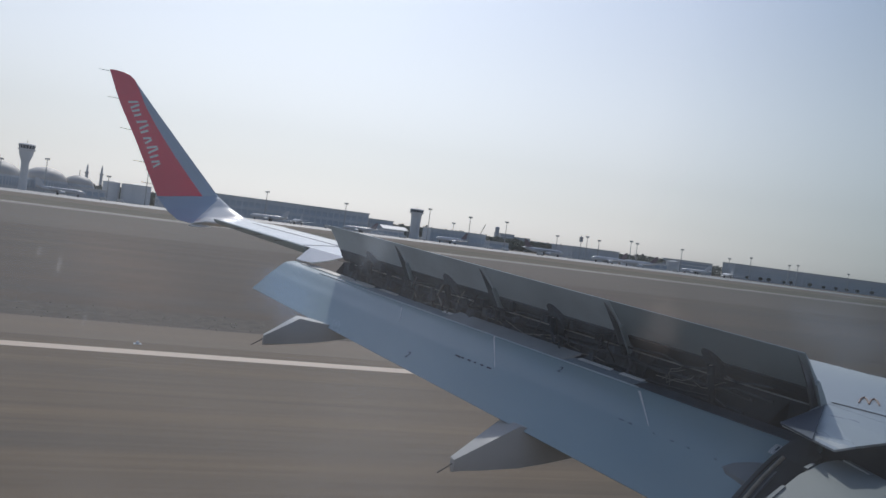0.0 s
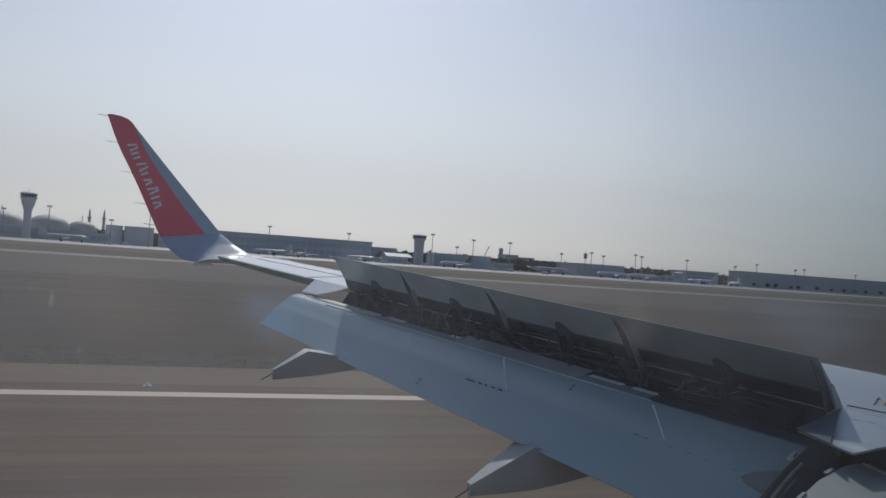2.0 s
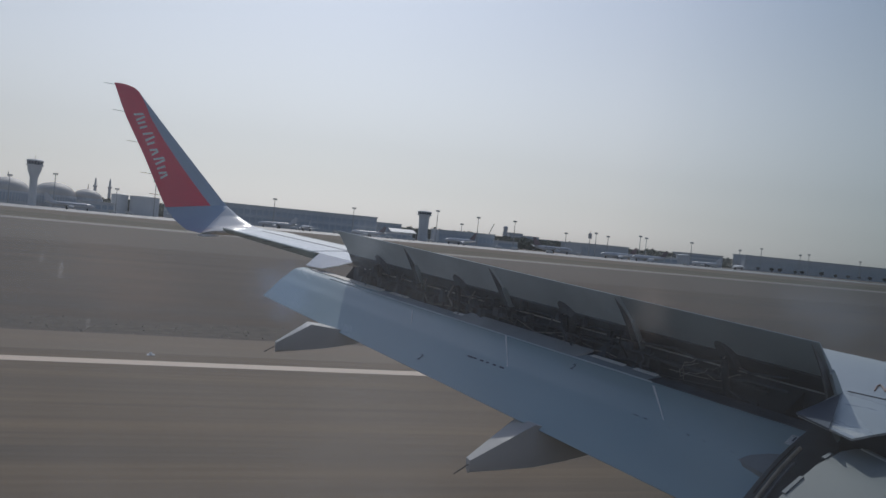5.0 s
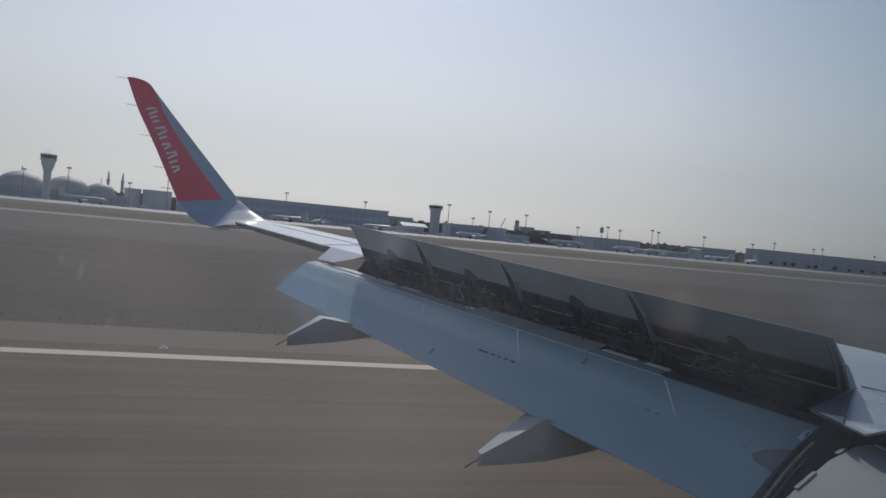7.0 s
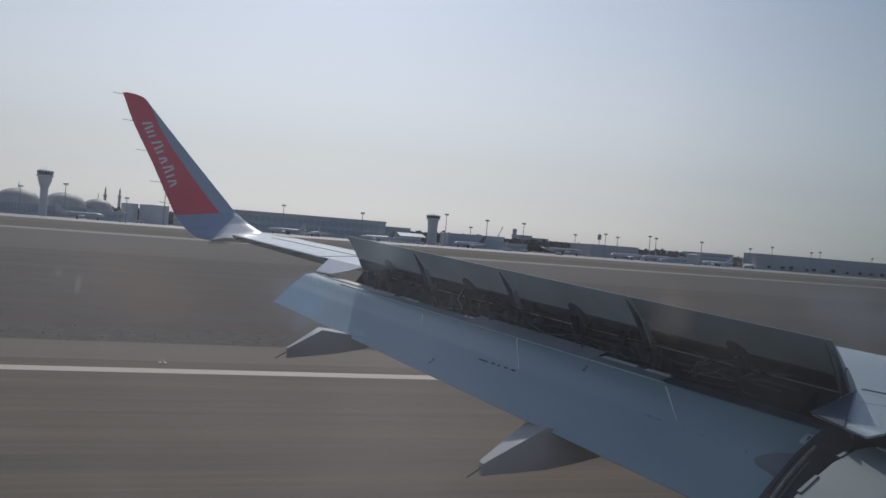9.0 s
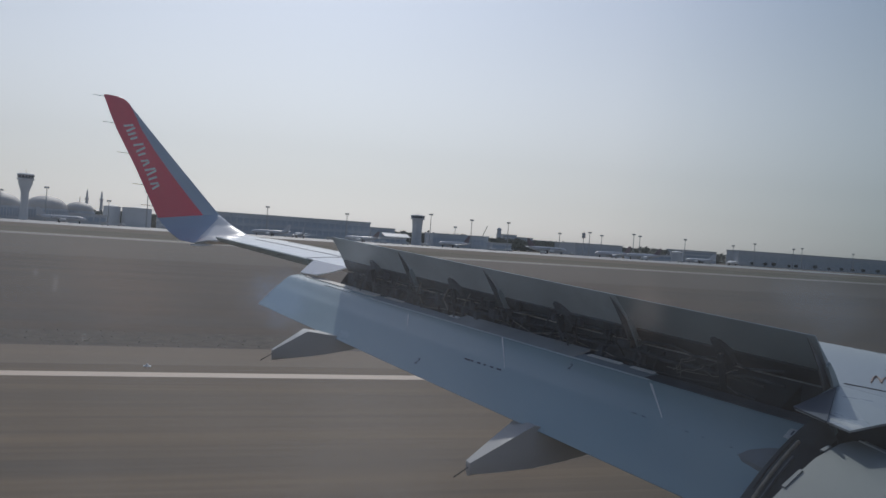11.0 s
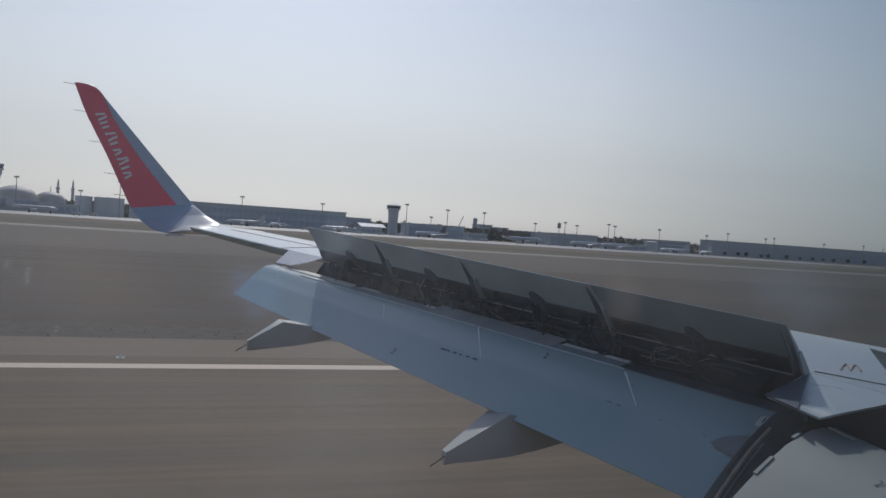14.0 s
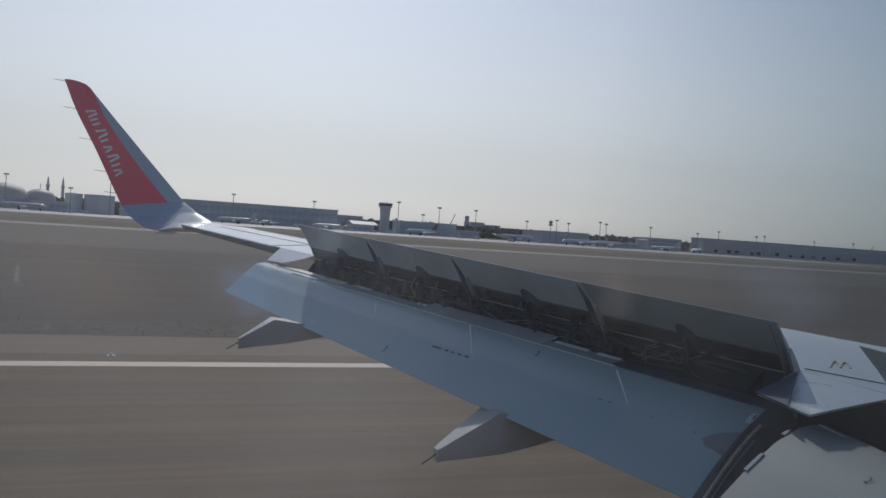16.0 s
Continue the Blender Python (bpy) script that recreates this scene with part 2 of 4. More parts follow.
def ring(c, r, n=12, axis="z", squash=1.0, phase=0.0):
    out = []
    for i in range(n):
        t = 2 * math.pi * i / n + phase
        u, v = r * math.cos(t), r * squash * math.sin(t)
        out.append({"z": (c[0] + u, c[1] + v, c[2]), "x": (c[0], c[1] + u, c[2] + v), "y": (c[0] + u, c[1], c[2] + v)}[axis])
    return out


def tube(bm, pts, r, n=6):
    """A bent tube through the points."""
    pts = [Vector(p) for p in pts]
    loops = []
    for i, p in enumerate(pts):
        d = (pts[min(i + 1, len(pts) - 1)] - pts[max(i - 1, 0)]).normalized()
        u = d.orthogonal().normalized()
        v = d.cross(u)
        if loops and u.dot(last) < 0:
            u, v = -u, -v
        last = u
        loops.append([p + r * (math.cos(2 * math.pi * k / n) * u + math.sin(2 * math.pi * k / n) * v) for k in range(n)])
    return loft(bm, loops)


def slab(bm, corners, thick):
    """A plate under four or more corners, thickened against its normal."""
    c = [Vector(p) for p in corners]
    nrm = (c[1] - c[0]).cross(c[2] - c[0]).normalized()
    if nrm.z < 0:
        nrm = -nrm
    return loft(bm, [c, [p - nrm * thick for p in c]])


def foil(le, te, up, thick, n=9, camber=0.0):
    """A closed aerofoil loop from its leading and trailing edge."""
    le, te, up = Vector(le), Vector(te), Vector(up).normalized()
    d = te - le
    c = d.length
    def half(s):
        return thick * c * 5 * (0.2969 * math.sqrt(s) - 0.126 * s - 0.3516 * s * s + 0.2843 * s ** 3 - 0.1015 * s ** 4)
    ss = [0.5 - 0.5 * math.cos(math.pi * i / n) for i in range(n + 1)]
    top = [le + d * s + up * (half(s) + camber * c * 4 * s * (1 - s) + 0.002) for s in reversed(ss)]
    low = [le + d * s - up * (half(s) - camber * c * 4 * s * (1 - s) + 0.002) for s in ss[1:]]
    return top + low


# ---------------------------------------------------------------- ground
def band(name, y0, y1, z, material, label, category, x0=-2500, x1=4000, step=None):
    bm = bmesh.new()
    xs = np.linspace(x0, x1, step or 2)
    vs = [[bm.verts.new((x, y, z)) for x in xs] for y in (y0, y1)]
    for i in range(len(xs) - 1):
        bm.faces.new((vs[0][i], vs[0][i + 1], vs[1][i + 1], vs[1][i]))
    return tagged(part(name, bm, material), label, category, kind="structure")


ground = band("ground", -600, 4600, 0.0, SAND, "flat brown desert sand reaching the horizon", "ground", -4500, 4800)
band("road_runway", -35, 28.6, 0.03, ASPHALT, "grey runway asphalt with long rubber streaks", "runway")
band("pavement_shoulder", 28.6, 32.8, 0.025, SHOULDER, "paler grey asphalt runway shoulder", "shoulder")
band("ground_gravel", 32.8, 37.2, 0.02, GRAVEL, "ragged strip of gravel and dirt beside the shoulder", "gravel")
band("ground_verge", 37.2, 112, 0.015, VERGE, "dark compacted sandy verge beside the runway", "verge")
band("ground_infield", 112, 226, 0.018, INFIELD, "grey-brown infield between runway and taxiway", "infield")
band("road_taxiway", 226, 255, 0.025, TAXI, "pale taxiway pavement parallel to the runway", "taxiway")
band("ground_scrub", 255, 372, 0.015, SCRUB, "brown scrubby strip beyond the taxiway", "scrub")
band("pavement_apron", 560, 905, 0.03, APRON, "bright sunlit concrete airport apron", "apron", -2500, 690)
band("trim_edge_line", 26.33, 27.13, 0.036, LINE, "continuous white painted runway edge line", "road marking", -300, 600)
band("trim_taxi_line", 239.6, 240.6, 0.031, LINE, "thin pale painted taxiway centre line", "road marking", -800, 1500)
band("trim_infield_stripe", 150, 151.0, 0.024, SAND, "thin pale sandy line across the infield", "track", -800, 1500)


def runway_light(x, y):
    """A flush plate of pale concrete with a low lamp on it."""
    ob = thing("runway_edge_light", "low runway edge light on a small concrete plate", "runway light", (x, y, 0.01), "runway edge lights")
    part("plate", add_box(bmesh.new(), -0.12, 0.12, -0.12, 0.12, 0.02, 0.035, 0.005), CONCRETE, ob)
    part("lamp_base", loft(bmesh.new(), [ring((0, 0, h), r, 14) for h, r in ((0.035, 0.07), (0.05, 0.07), (0.06, 0.052))]), STEEL, ob, smooth=True)
    part("lens", loft(bmesh.new(), [ring((0, 0, h), r, 14) for h, r in ((0.06, 0.046), (0.085, 0.042), (0.105, 0.025), (0.112, 0.004))]), WHITE, ob, smooth=True)
    return ob


light = runway_light(-0.20, 28.3)
for k in (-2, -1, 1, 2, 3):
    copy_thing(light, pose(-0.20 + 60 * k, 28.3, 0.01))


# loose stones and clods along the ragged edge of the shoulder
rng = random.Random(21)
base = bmesh.new()
bmesh.ops.create_icosphere(base, subdivisions=1, radius=1.0)
bv, bf = [v.co.copy() for v in base.verts], [[v.index for v in f.verts] for f in base.faces]
base.free()
verts, faces = [], []
for k in range(700):
    x, y = rng.uniform(-16, 20), 32.75 + 4.6 * rng.random() ** 1.5
    r = 0.010 + 0.028 * rng.random() ** 2.2
    o = len(verts)
    verts += [(x + v.x * r * 1.6 * rng.uniform(0.7, 1.2), y + v.y * r * rng.uniform(0.7, 1.2), 0.02 + r * 0.3 + v.z * r * 0.6) for v in bv]
    faces += [[i + o for i in f] for f in bf]
me = bpy.data.meshes.new("loose_stones")
me.from_pydata(verts, [], faces)
me.materials.append(STONE)
tagged(new("loose_stones", me), "loose grey-brown stones and clods beside the shoulder", "stones", kind="stuff")


# ---------------------------------------------------------------- wing shape
def hinge(y):
    """The rear edge of the fixed upper skin: the spoilers' hinge line, and the trailing edge outboard of them."""
    if y < 4.9:
        return Vector((4.85 - 0.05 * max(0, y - 4.2) / 0.7, y, 3.77 - 0.05 * (4.9 - y)))
    return Vector((4.8 - (y - 4.9) * 0.3985, y, 3.77 + (y - 4.9) * 0.0787))


def front(y):
    return 7.9 - (y - 4) * 0.495


def skin(y, s):
    """A point of the upper skin, s from the hinge line (0) to the leading edge (1)."""
    h = hinge(y)
    L = front(y) - h.x
    return Vector((h.x + s * L, y, h.z + L * ((0.042 - 0.0028 * max(0.0, y - 6)) * 4 * s * (1 - s) - 0.07 * s ** 4)))


wing = thing("airliner_wing", "white airliner wing with raised spoilers, lowered flaps and red winglet", "aircraft wing", (0, 0, 0))
wing.matrix_world = ATTITUDE
WY = (0.02, 1.5, 3.0, 4.2, 4.9, 6.0, 7.5, 9.0, 10.2, 11.0, 12.0, 13.0, 14.0, 14.75)
loops = []
for y in WY:
    L = front(y) - hinge(y).x
    t = 0.115 * L if y < 11 else 0.02 + 0.085 * L
    rear = min(0.30, 0.105 * L) if y < 11 else 0.012
    up = [skin(y, s) for s in (0, 0.1, 0.2, 0.3, 0.4, 0.5, 0.6, 0.7, 0.8, 0.9, 0.96, 1.0)]
    low = []
    for s in (0.97, 0.85, 0.7, 0.5, 0.3, 0.15, 0.0):
        p = skin(y, s)
        d = rear + (t * 1.5 - rear) * min(1, s / 0.4) if s < 0.4 else t * 1.5 * math.sqrt(max(0.0, (1 - s) / 0.6))
        low.append(Vector((p.x, y, p.z - d)))
    loops.append(up + low)
bm = loft(bmesh.new(), loops)
# outer skin whiter: its grazing sky sheen is put into the colour
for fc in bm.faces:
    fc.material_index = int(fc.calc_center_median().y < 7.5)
part("wing_skin", bm, [WING, INWING], wing, "painted wing skin, whiter outboard for its grazing sheen", True)


def strip(bm, y0, s0, y1, s1, w, lift=0.003, n=6):
    """A narrow band lying on the upper skin."""
    rows = []
    for i in range(n + 1):
        f = i / n
        p = skin(y0 + (y1 - y0) * f, s0 + (s1 - s0) * f)
        d = (skin(y1, s1) - skin(y0, s0)).normalized()
        side = d.cross(Vector((0, 0, 1))).normalized() * w / 2
        up = Vector((0, 0, lift))
        rows.append([p - side + up, p + side + up, p + side - up, p - side - up])
    return loft(bm, rows)


for y0, s0, y1, s1, w in ((11.1, 0.30, 14.4, 0.28, 0.025), (11.1, 0.62, 14.4, 0.60, 0.02), (12.0, 0.0, 12.0, 0.3, 0.02)):
    part("panel_seam", strip(bmesh.new(), y0, s0, y1, s1, w), SEAM, wing)

# kink panel behind the hinge line and the small shroud over the outboard flap's end
bm = bmesh.new()
back = Vector((-0.001, 0, 0))
slab(bm, [hinge(4.1) + back, hinge(4.93) + back, (4.095, 4.562, 3.671), (4.037, 4.034, 3.639), (4.134, 3.970, 3.681)], 0.014)
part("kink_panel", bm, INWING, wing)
# shade over the kink panel's outer corner, put in as a thin dark plate
bm = bmesh.new()
slab(bm, [(4.70, 4.84, 3.768), (4.085, 4.572, 3.682), (4.020, 4.202, 3.661)], 0.012)
part("corner_shade", bm, PLATE, wing, "dark blue-grey plate standing for shade on the kink panel")
part("panel_seam", strip(bmesh.new(), 4.92, 0.022, 4.12, 0.077, 0.022), SEAM, wing)
bm = bmesh.new()
slab(bm, [(2.05, 11.8, 4.315), (2.12, 11.6, 4.30), (2.37, 11.0, 4.257), (2.20, 11.1, 4.188), (2.00, 11.3, 4.123), (1.86, 11.72, 4.135)], 0.015)
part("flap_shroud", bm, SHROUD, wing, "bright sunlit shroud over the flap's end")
bm = bmesh.new()
slab(bm, [(1.915, 11.66, 4.148), (2.03, 11.3, 4.136), (1.99, 11.3, 4.114), (1.86, 11.75, 4.128)], 0.006)
part("shroud_edge", bm, RAIL, wing)

# aileron, drooped behind the outer trailing edge
bm = bmesh.new()
rows = []
for y in (11.95, 12.6, 13.3, 14.0, 14.72):
    h = hinge(y)
    k = 1 - 0.10 * (y - 12)
    rows.append([h + Vector((0.02, 0, -0.004)), h + Vector((-0.02, 0, -0.010)), h + Vector((0.0, 0, -0.06 * k)), h + Vector((0.05, 0, -0.115 * k)), h + Vector((0.30, 0, -0.13 * k)), h + Vector((0.30, 0, -0.05))])
aileron = part("aileron", loft(bm, rows), FLAP, wing, "grey aileron, its shaded rear face showing", True)
for k in range(4):
    y = 12.5 + 0.6 * k
    p = hinge(y) + Vector((-0.01, 0, -0.02))
    part("static_wick", tube(bmesh.new(), [p, p + Vector((-0.14, 0, -0.01))], 0.004), DARK, aileron)

# ---------------------------------------------------------------- winglet
SECT = (  # trailing edge, leading edge
    ((0.74, 14.72, 4.475), (2.28, 14.72, 4.48)),
    ((0.50, 14.95, 4.415), (1.904, 14.98, 4.515)),
    ((0.290, 15.18, 4.451), (1.477, 15.25, 4.583)),
    ((0.094, 15.50, 4.596), (1.192, 15.55, 4.749)),
    ((-0.088, 15.74, 4.810), (0.967, 15.76, 4.934)),
    ((-0.536, 15.90, 5.721), (0.201, 15.90, 5.794)),
    ((-0.877, 16.02, 6.351), (-0.29, 16.02, 6.355)),
    ((-0.986, 16.08, 6.592), (-0.50, 16.08, 6.60)),
    ((-1.049, 16.12, 6.748), (-0.63, 16.12, 6.75)),
    ((-1.084, 16.14, 6.834), (-0.705, 16.15, 6.845)),
    ((-1.105, 16.17, 6.886), (-0.78, 16.17, 6.903)),
    ((-1.122, 16.185, 6.929), (-0.89, 16.185, 6.942)),
    ((-1.133, 16.2, 6.955), (-1.02, 16.2, 6.960)),
)


def blade(first, last):
    """The winglet's skin between two sections."""
    rows = []
    fine = []
    for i, (s0, s1) in enumerate(zip(SECT[first:last], SECT[first + 1:last])):
        n = 6 if first + i < 6 else 2
        fine += [(first + i + j / n, [Vector(p).lerp(Vector(q), j / n) for p, q in zip(s0, s1)]) for j in range(n)]
    fine.append((last - 1, [Vector(p) for p in SECT[last - 1]]))
    for k, (te, le) in fine:
        a = SECT[max(0, math.floor(k) - 1)][0]
        b = SECT[min(len(SECT) - 1, math.floor(k) + 1)][0]
        run = Vector((0, b[1] - a[1], b[2] - a[2]))
        up = run.cross(Vector((1, 0, 0)))
        if up.y > 0:
            up = -up
        if up.z < 0 and k < 3:
            up = -up
        rows.append(foil(le, te, up, 0.075, 22))
    return rows


bm = loft(bmesh.new(), blade(0, len(SECT)))
bmesh.ops.bisect_plane(bm, geom=bm.verts[:] + bm.edges[:] + bm.faces[:], plane_co=(0.55, 0, 4.43), plane_no=(-1.12, 0, 1.0))
for fc in bm.faces:
    c = fc.calc_center_median()
    if c.z > 6.80:
        fc.material_index = 1
    elif c.z < 4.43 + 1.12 * (c.x - 0.55) and c.z < 4.99:
        fc.material_index = 2
winglet = part("winglet", bm, [BLUEGREY, RED, WING], wing, "tall winglet, blue-grey and red", True)


def lerp(a, b, f):
    return Vector(a) + (Vector(b) - Vector(a)) * f


def on_winglet(h, c, out=0.0):
    """A point on the inboard face: h from the red field's foot (0) to the tip (1), c from trailing (0) to leading edge (1)."""
    zs = [0.5 * (s[0][2] + s[1][2]) for s in SECT[4:]]
    z = zs[0] + (zs[-1] - zs[0]) * h
    for i in range(len(zs) - 1):
        if z <= zs[i + 1] + 1e-6:
            f = (z - zs[i]) / (zs[i + 1] - zs[i])
            te, le = lerp(SECT[4 + i][0], SECT[5 + i][0], f), lerp(SECT[4 + i][1], SECT[5 + i][1], f)
            break
    s = 1 - c
    half = 0.075 * (le - te).length * 5 * (0.2969 * math.sqrt(max(s, 0)) - 0.126 * s - 0.3516 * s * s + 0.2843 * s ** 3 - 0.1015 * s ** 4)
    return lerp(te, le, c) + Vector((0, -half - 0.003 - out, 0.0))


# red field: all the chord at the tip, its leading part left blue-grey lower down
bm = bmesh.new()
grid = []
for i in range(25):
    h = i / 24 * 0.995
    reach = float(np.interp(h, (0, 0.13, 0.34, 0.56, 0.73, 0.85, 0.92, 1), (0.74, 0.717, 0.69, 0.69, 0.745, 0.90, 0.985, 0.99)))
    grid.append([bm.verts.new(on_winglet(h, 0.005 + (reach - 0.005) * j / 10, 0.004)) for j in range(11)])
for r0, r1 in zip(grid, grid[1:]):
    for j in range(10):
        bm.faces.new((r0[j], r0[j + 1], r1[j + 1], r1[j]))
part("red_field", bm, RED, winglet, "red painted field", True)


def face_patch(pts, out=0.009):
    """A small plain shape on the winglet's face from (h, c) corners."""
    b = bmesh.new()
    b.faces.new([b.verts.new(on_winglet(h, c, out)) for h, c in pts])
    return b


# airline mark: nine plain signs as slim leaning bars, running down the red field
def mark_at(u, v):
    """u runs down the line of signs (0 to 1), v from its foot near the trailing edge (0) to its top (1)."""
    return 0.745 - 0.54 * u + 0.026 * v, 0.265 - 0.135 * u + v * (0.325 - 0.10 * u)


SIGNS = ((0.0, 0.115, 1.0, 2), (0.135, 0.02, 0.8, 1), (0.20, 0.045, 0.75, 1), (0.29, 0.125, 1.0, 2), (0.44, 0.045, 0.75, 1), (0.525, 0.10, 0.72, 2), (0.66, 0.105, 1.0, 2), (0.80, 0.02, 0.8, 1), (0.865, 0.105, 0.72, 2))
for u0, wide, tall, strokes in SIGNS:
    for k in range(strokes):
        w = 0.030
        ua = u0 + (wide - w) * k
        lean = (0.022 if k == 0 else -0.022) if strokes == 2 else 0.0
        pts = [mark_at(ua, 0), mark_at(ua + w, 0), mark_at(ua + w + lean, tall), mark_at(ua + lean, tall)]
        part("mark_bar", face_patch(pts), WHITE, winglet)
for h in (0.985, 0.755, 0.515, 0.265, 0.095):
    p = on_winglet(h, 0.0)
    part("static_wick", tube(bmesh.new(), [p, p + Vector((-0.19, -0.01, 0.012))], 0.0045), DARK, winglet)
# bright trailing tip of the wing under the winglet's foot
b = bmesh.new()
slab(b, [(0.468, 14.95, 4.378), (0.615, 15.0, 4.427), (0.83, 14.72, 4.40), (0.61, 14.75, 4.372)], 0.012)
part("tip_plate", b, LIP, wing)

# ---------------------------------------------------------------- flaps
N0, N1 = Vector((1.72, 11.7, 4.08)), Vector((4.47, 4.8, 3.48))
T0, T1 = Vector((1.296, 11.6, 3.682)), Vector((3.75, 4.7, 2.89))


BOW = ((0, 0.04, 0.10, 0.22, 0.33, 0.40, 0.45, 0.56, 0.78, 1.0), (0, 0.009, 0.015, 0.018, 0.020, 0.0275, 0.0275, 0.020, 0.008, 0))
ROUND = ((0, 0.04, 0.12, 0.28, 0.5, 0.75, 1.0), (0, 0.03, 0.065, 0.09, 0.08, 0.045, 0))


def flap_loop(n, t, nose=0.16, bow=BOW, droop=False):
    """A flap section: flat nose, rounded crest at n, gently hollow back to the trailing edge t."""
    d = t - n
    c = d.length
    fw = Vector((1, 0, 0))
    up = Vector((-d.z, 0, d.x)).normalized()
    if up.z < 0:
        up = -up
    pts = [t] + [n + d * k + up * v * c for k, v in zip(bow[0][-2:0:-1], bow[1][-2:0:-1])] + [n,
           n + fw * 0.08 + Vector((0, 0, 0.018)), n + fw * nose + Vector((0, 0, 0.028)), n + fw * (nose + 0.05) + Vector((0, 0, 0.018)), n + fw * (nose + 0.07) + Vector((0, 0, -0.03)),
           n + fw * (nose - 0.02) + Vector((0, 0, -0.13)), n + d * 0.35 - up * 0.09 * c, n + d * 0.7 - up * 0.03 * c, t - up * 0.008]
    if droop:
        k = len(bow[0])
        pts[k:k + 5] = [n + Vector(v) for v in ((0.04, 0, 0.004), (0.09, 0, -0.02), (0.12, 0, -0.06), (0.13, 0, -0.11), (0.08, 0, -0.18))]
    return pts


rows = [flap_loop(N0 + (N1 - N0) * f, T0 + (T1 - T0) * f) for f in [i / 24 for i in range(25)]]
flap = part("flap", loft(bmesh.new(), rows), FLAP, wing, "lowered grey outboard flap", True)
M0, M1 = Vector((4.265, 4.169, 3.538)), Vector((4.265, 0.482, 3.075))
U0, U1 = Vector((3.184, 4.111, 2.863)), Vector((3.088, 0.482, 2.381))
rows = [flap_loop(M0 + (M1 - M0) * f, U0 + (U1 - U0) * f, 0.16, ROUND, True) for f in [i / 16 for i in range(17)]]
inner_flap = part("flap", loft(bmesh.new(), rows), INFLAP, wing, "lowered white inboard flap", True)


def on_flap(f, c, out=0.004, inner=False):
    a0, a1, b0, b1 = (M0, M1, U0, U1) if inner else (N0, N1, T0, T1)
    n, t = a0 + (a1 - a0) * f, b0 + (b1 - b0) * f
    d = t - n
    up = Vector((-d.z, 0, d.x)).normalized()
    if up.z < 0:
        up = -up
    bow = float(np.interp(c, *(ROUND if inner else BOW)))
    return n + d * c + up * (bow * d.length + out)


def flap_patch(f0, c0, f1, c1, out=0.005, inner=False, lean=0.0):
    b = bmesh.new()
    top = [on_flap(f0, c0, out, inner), on_flap(f1, c0, out, inner), on_flap(f1 + lean, c1, out, inner), on_flap(f0 + lean, c1, out, inner)]
    return loft(b, [top, [p - Vector((0, 0, 0.004)) for p in top]])


# pale streaks and stencilled figures and unreadable lettering on the flap
# the streaks paint in sunlight slipping through the gaps between spoilers
for f0, c0, c1, lean, wide in ((0.572, 0.005, 0.44, 0.053, 0.0013), (0.817, 0.04, 0.38, 0.047, 0.0018), (0.375, 0.10, 0.34, 0.026, 0.0008)):
    b = bmesh.new()
    rows = []
    for i in range(17):
        u = i / 16
        c = c0 + (c1 - c0) * u
        f, w = f0 + lean * u, wide * (1 - 0.7 * u)
        rows.append([on_flap(f - w, c, 0.004), on_flap(f + w, c, 0.004), on_flap(f + w, c, -0.004), on_flap(f - w, c, -0.004)])
    part("painted_sun_streak", loft(b, rows), LIP, flap)
for k, w in enumerate((0.014, 0.006, 0.008, 0.005, 0.007, 0.010)):
    f = 0.553 + 0.0125 * k
    part("stencil_bar", flap_patch(f, 0.495 - 0.004 * k, f + w * 0.8, 0.512 - 0.004 * k), MARK, flap)
for f, w in ((0.829, 0.009), (0.843, 0.006), (0.8755, 0.003), (0.898, 0.005), (0.918, 0.004), (0.950, 0.004)):
    part("stencil_bar", flap_patch(f, 0.427, f + w * 0.8, 0.436), FADED, flap)


def figure(text, at, xdir, ydir, size, material, parent):
    """Lettering in the built-in font, laid on a surface."""
    cu = bpy.data.curves.new("figure", "FONT")
    cu.body, cu.size, cu.extrude, cu.align_x, cu.align_y = text, size, 0.0006, "CENTER", "CENTER"
    tmp = new("figure", cu)
    me = bpy.data.meshes.new_from_object(tmp.evaluated_get(bpy.context.evaluated_depsgraph_get()))
    bpy.data.objects.remove(tmp)
    x = Vector(xdir).normalized()
    z = x.cross(Vector(ydir)).normalized()
    y = z.cross(x)
    m = Matrix((x, y, z)).transposed().to_4x4()
    m.translation = at
    me.transform(m)
    me.materials.clear()
    me.materials.append(material)
    ob = new("figure", me)
    ob.parent = parent
    return ob


along, down = (N1 - N0).normalized(), (T0 - N0).normalized()
figure("2", on_flap(0.481, 0.80, 0.006), along, -down, 0.11, MARK, flap)
figure("2", on_flap(0.708, 0.14, 0.006), along, -down, 0.09, MARK, flap)
figure("2", on_flap(0.180, 0.235, 0.006, True), (-0.15, -1, -0.1), (1, -0.25, 0.7), 0.075, MARK, inner_flap)

# pale lip plates lying on the flap's nose
for f0, f1 in ((0.272, 0.318), (0.434, 0.456), (0.700, 0.750), (0.765, 0.797)):
    b = bmesh.new()
    p, q = N0 + (N1 - N0) * f0 + Vector((0.12, 0, 0.036)), N0 + (N1 - N0) * f1 + Vector((0.12, 0, 0.036))
    slab(b, [p, q, q + Vector((0.04, 0, 0.012)), p + Vector((0.04, 0, 0.012))], 0.008)
    part("lip_plate", b, LIP if f0 > 0.4 else DULL, flap)
b = bmesh.new()
rows = []
for i in range(13):
    p = N0 + (N1 - N0) * (0.03 + 0.22 * i / 12)
    rows.append([p + Vector((0.09, 0, 0.030)), p + Vector((0.17, 0, 0.046)), p + Vector((0.17, 0, 0.03)), p + Vector((0.09, 0, 0.016))])
part("lip_plate", loft(b, rows), DULL, flap)
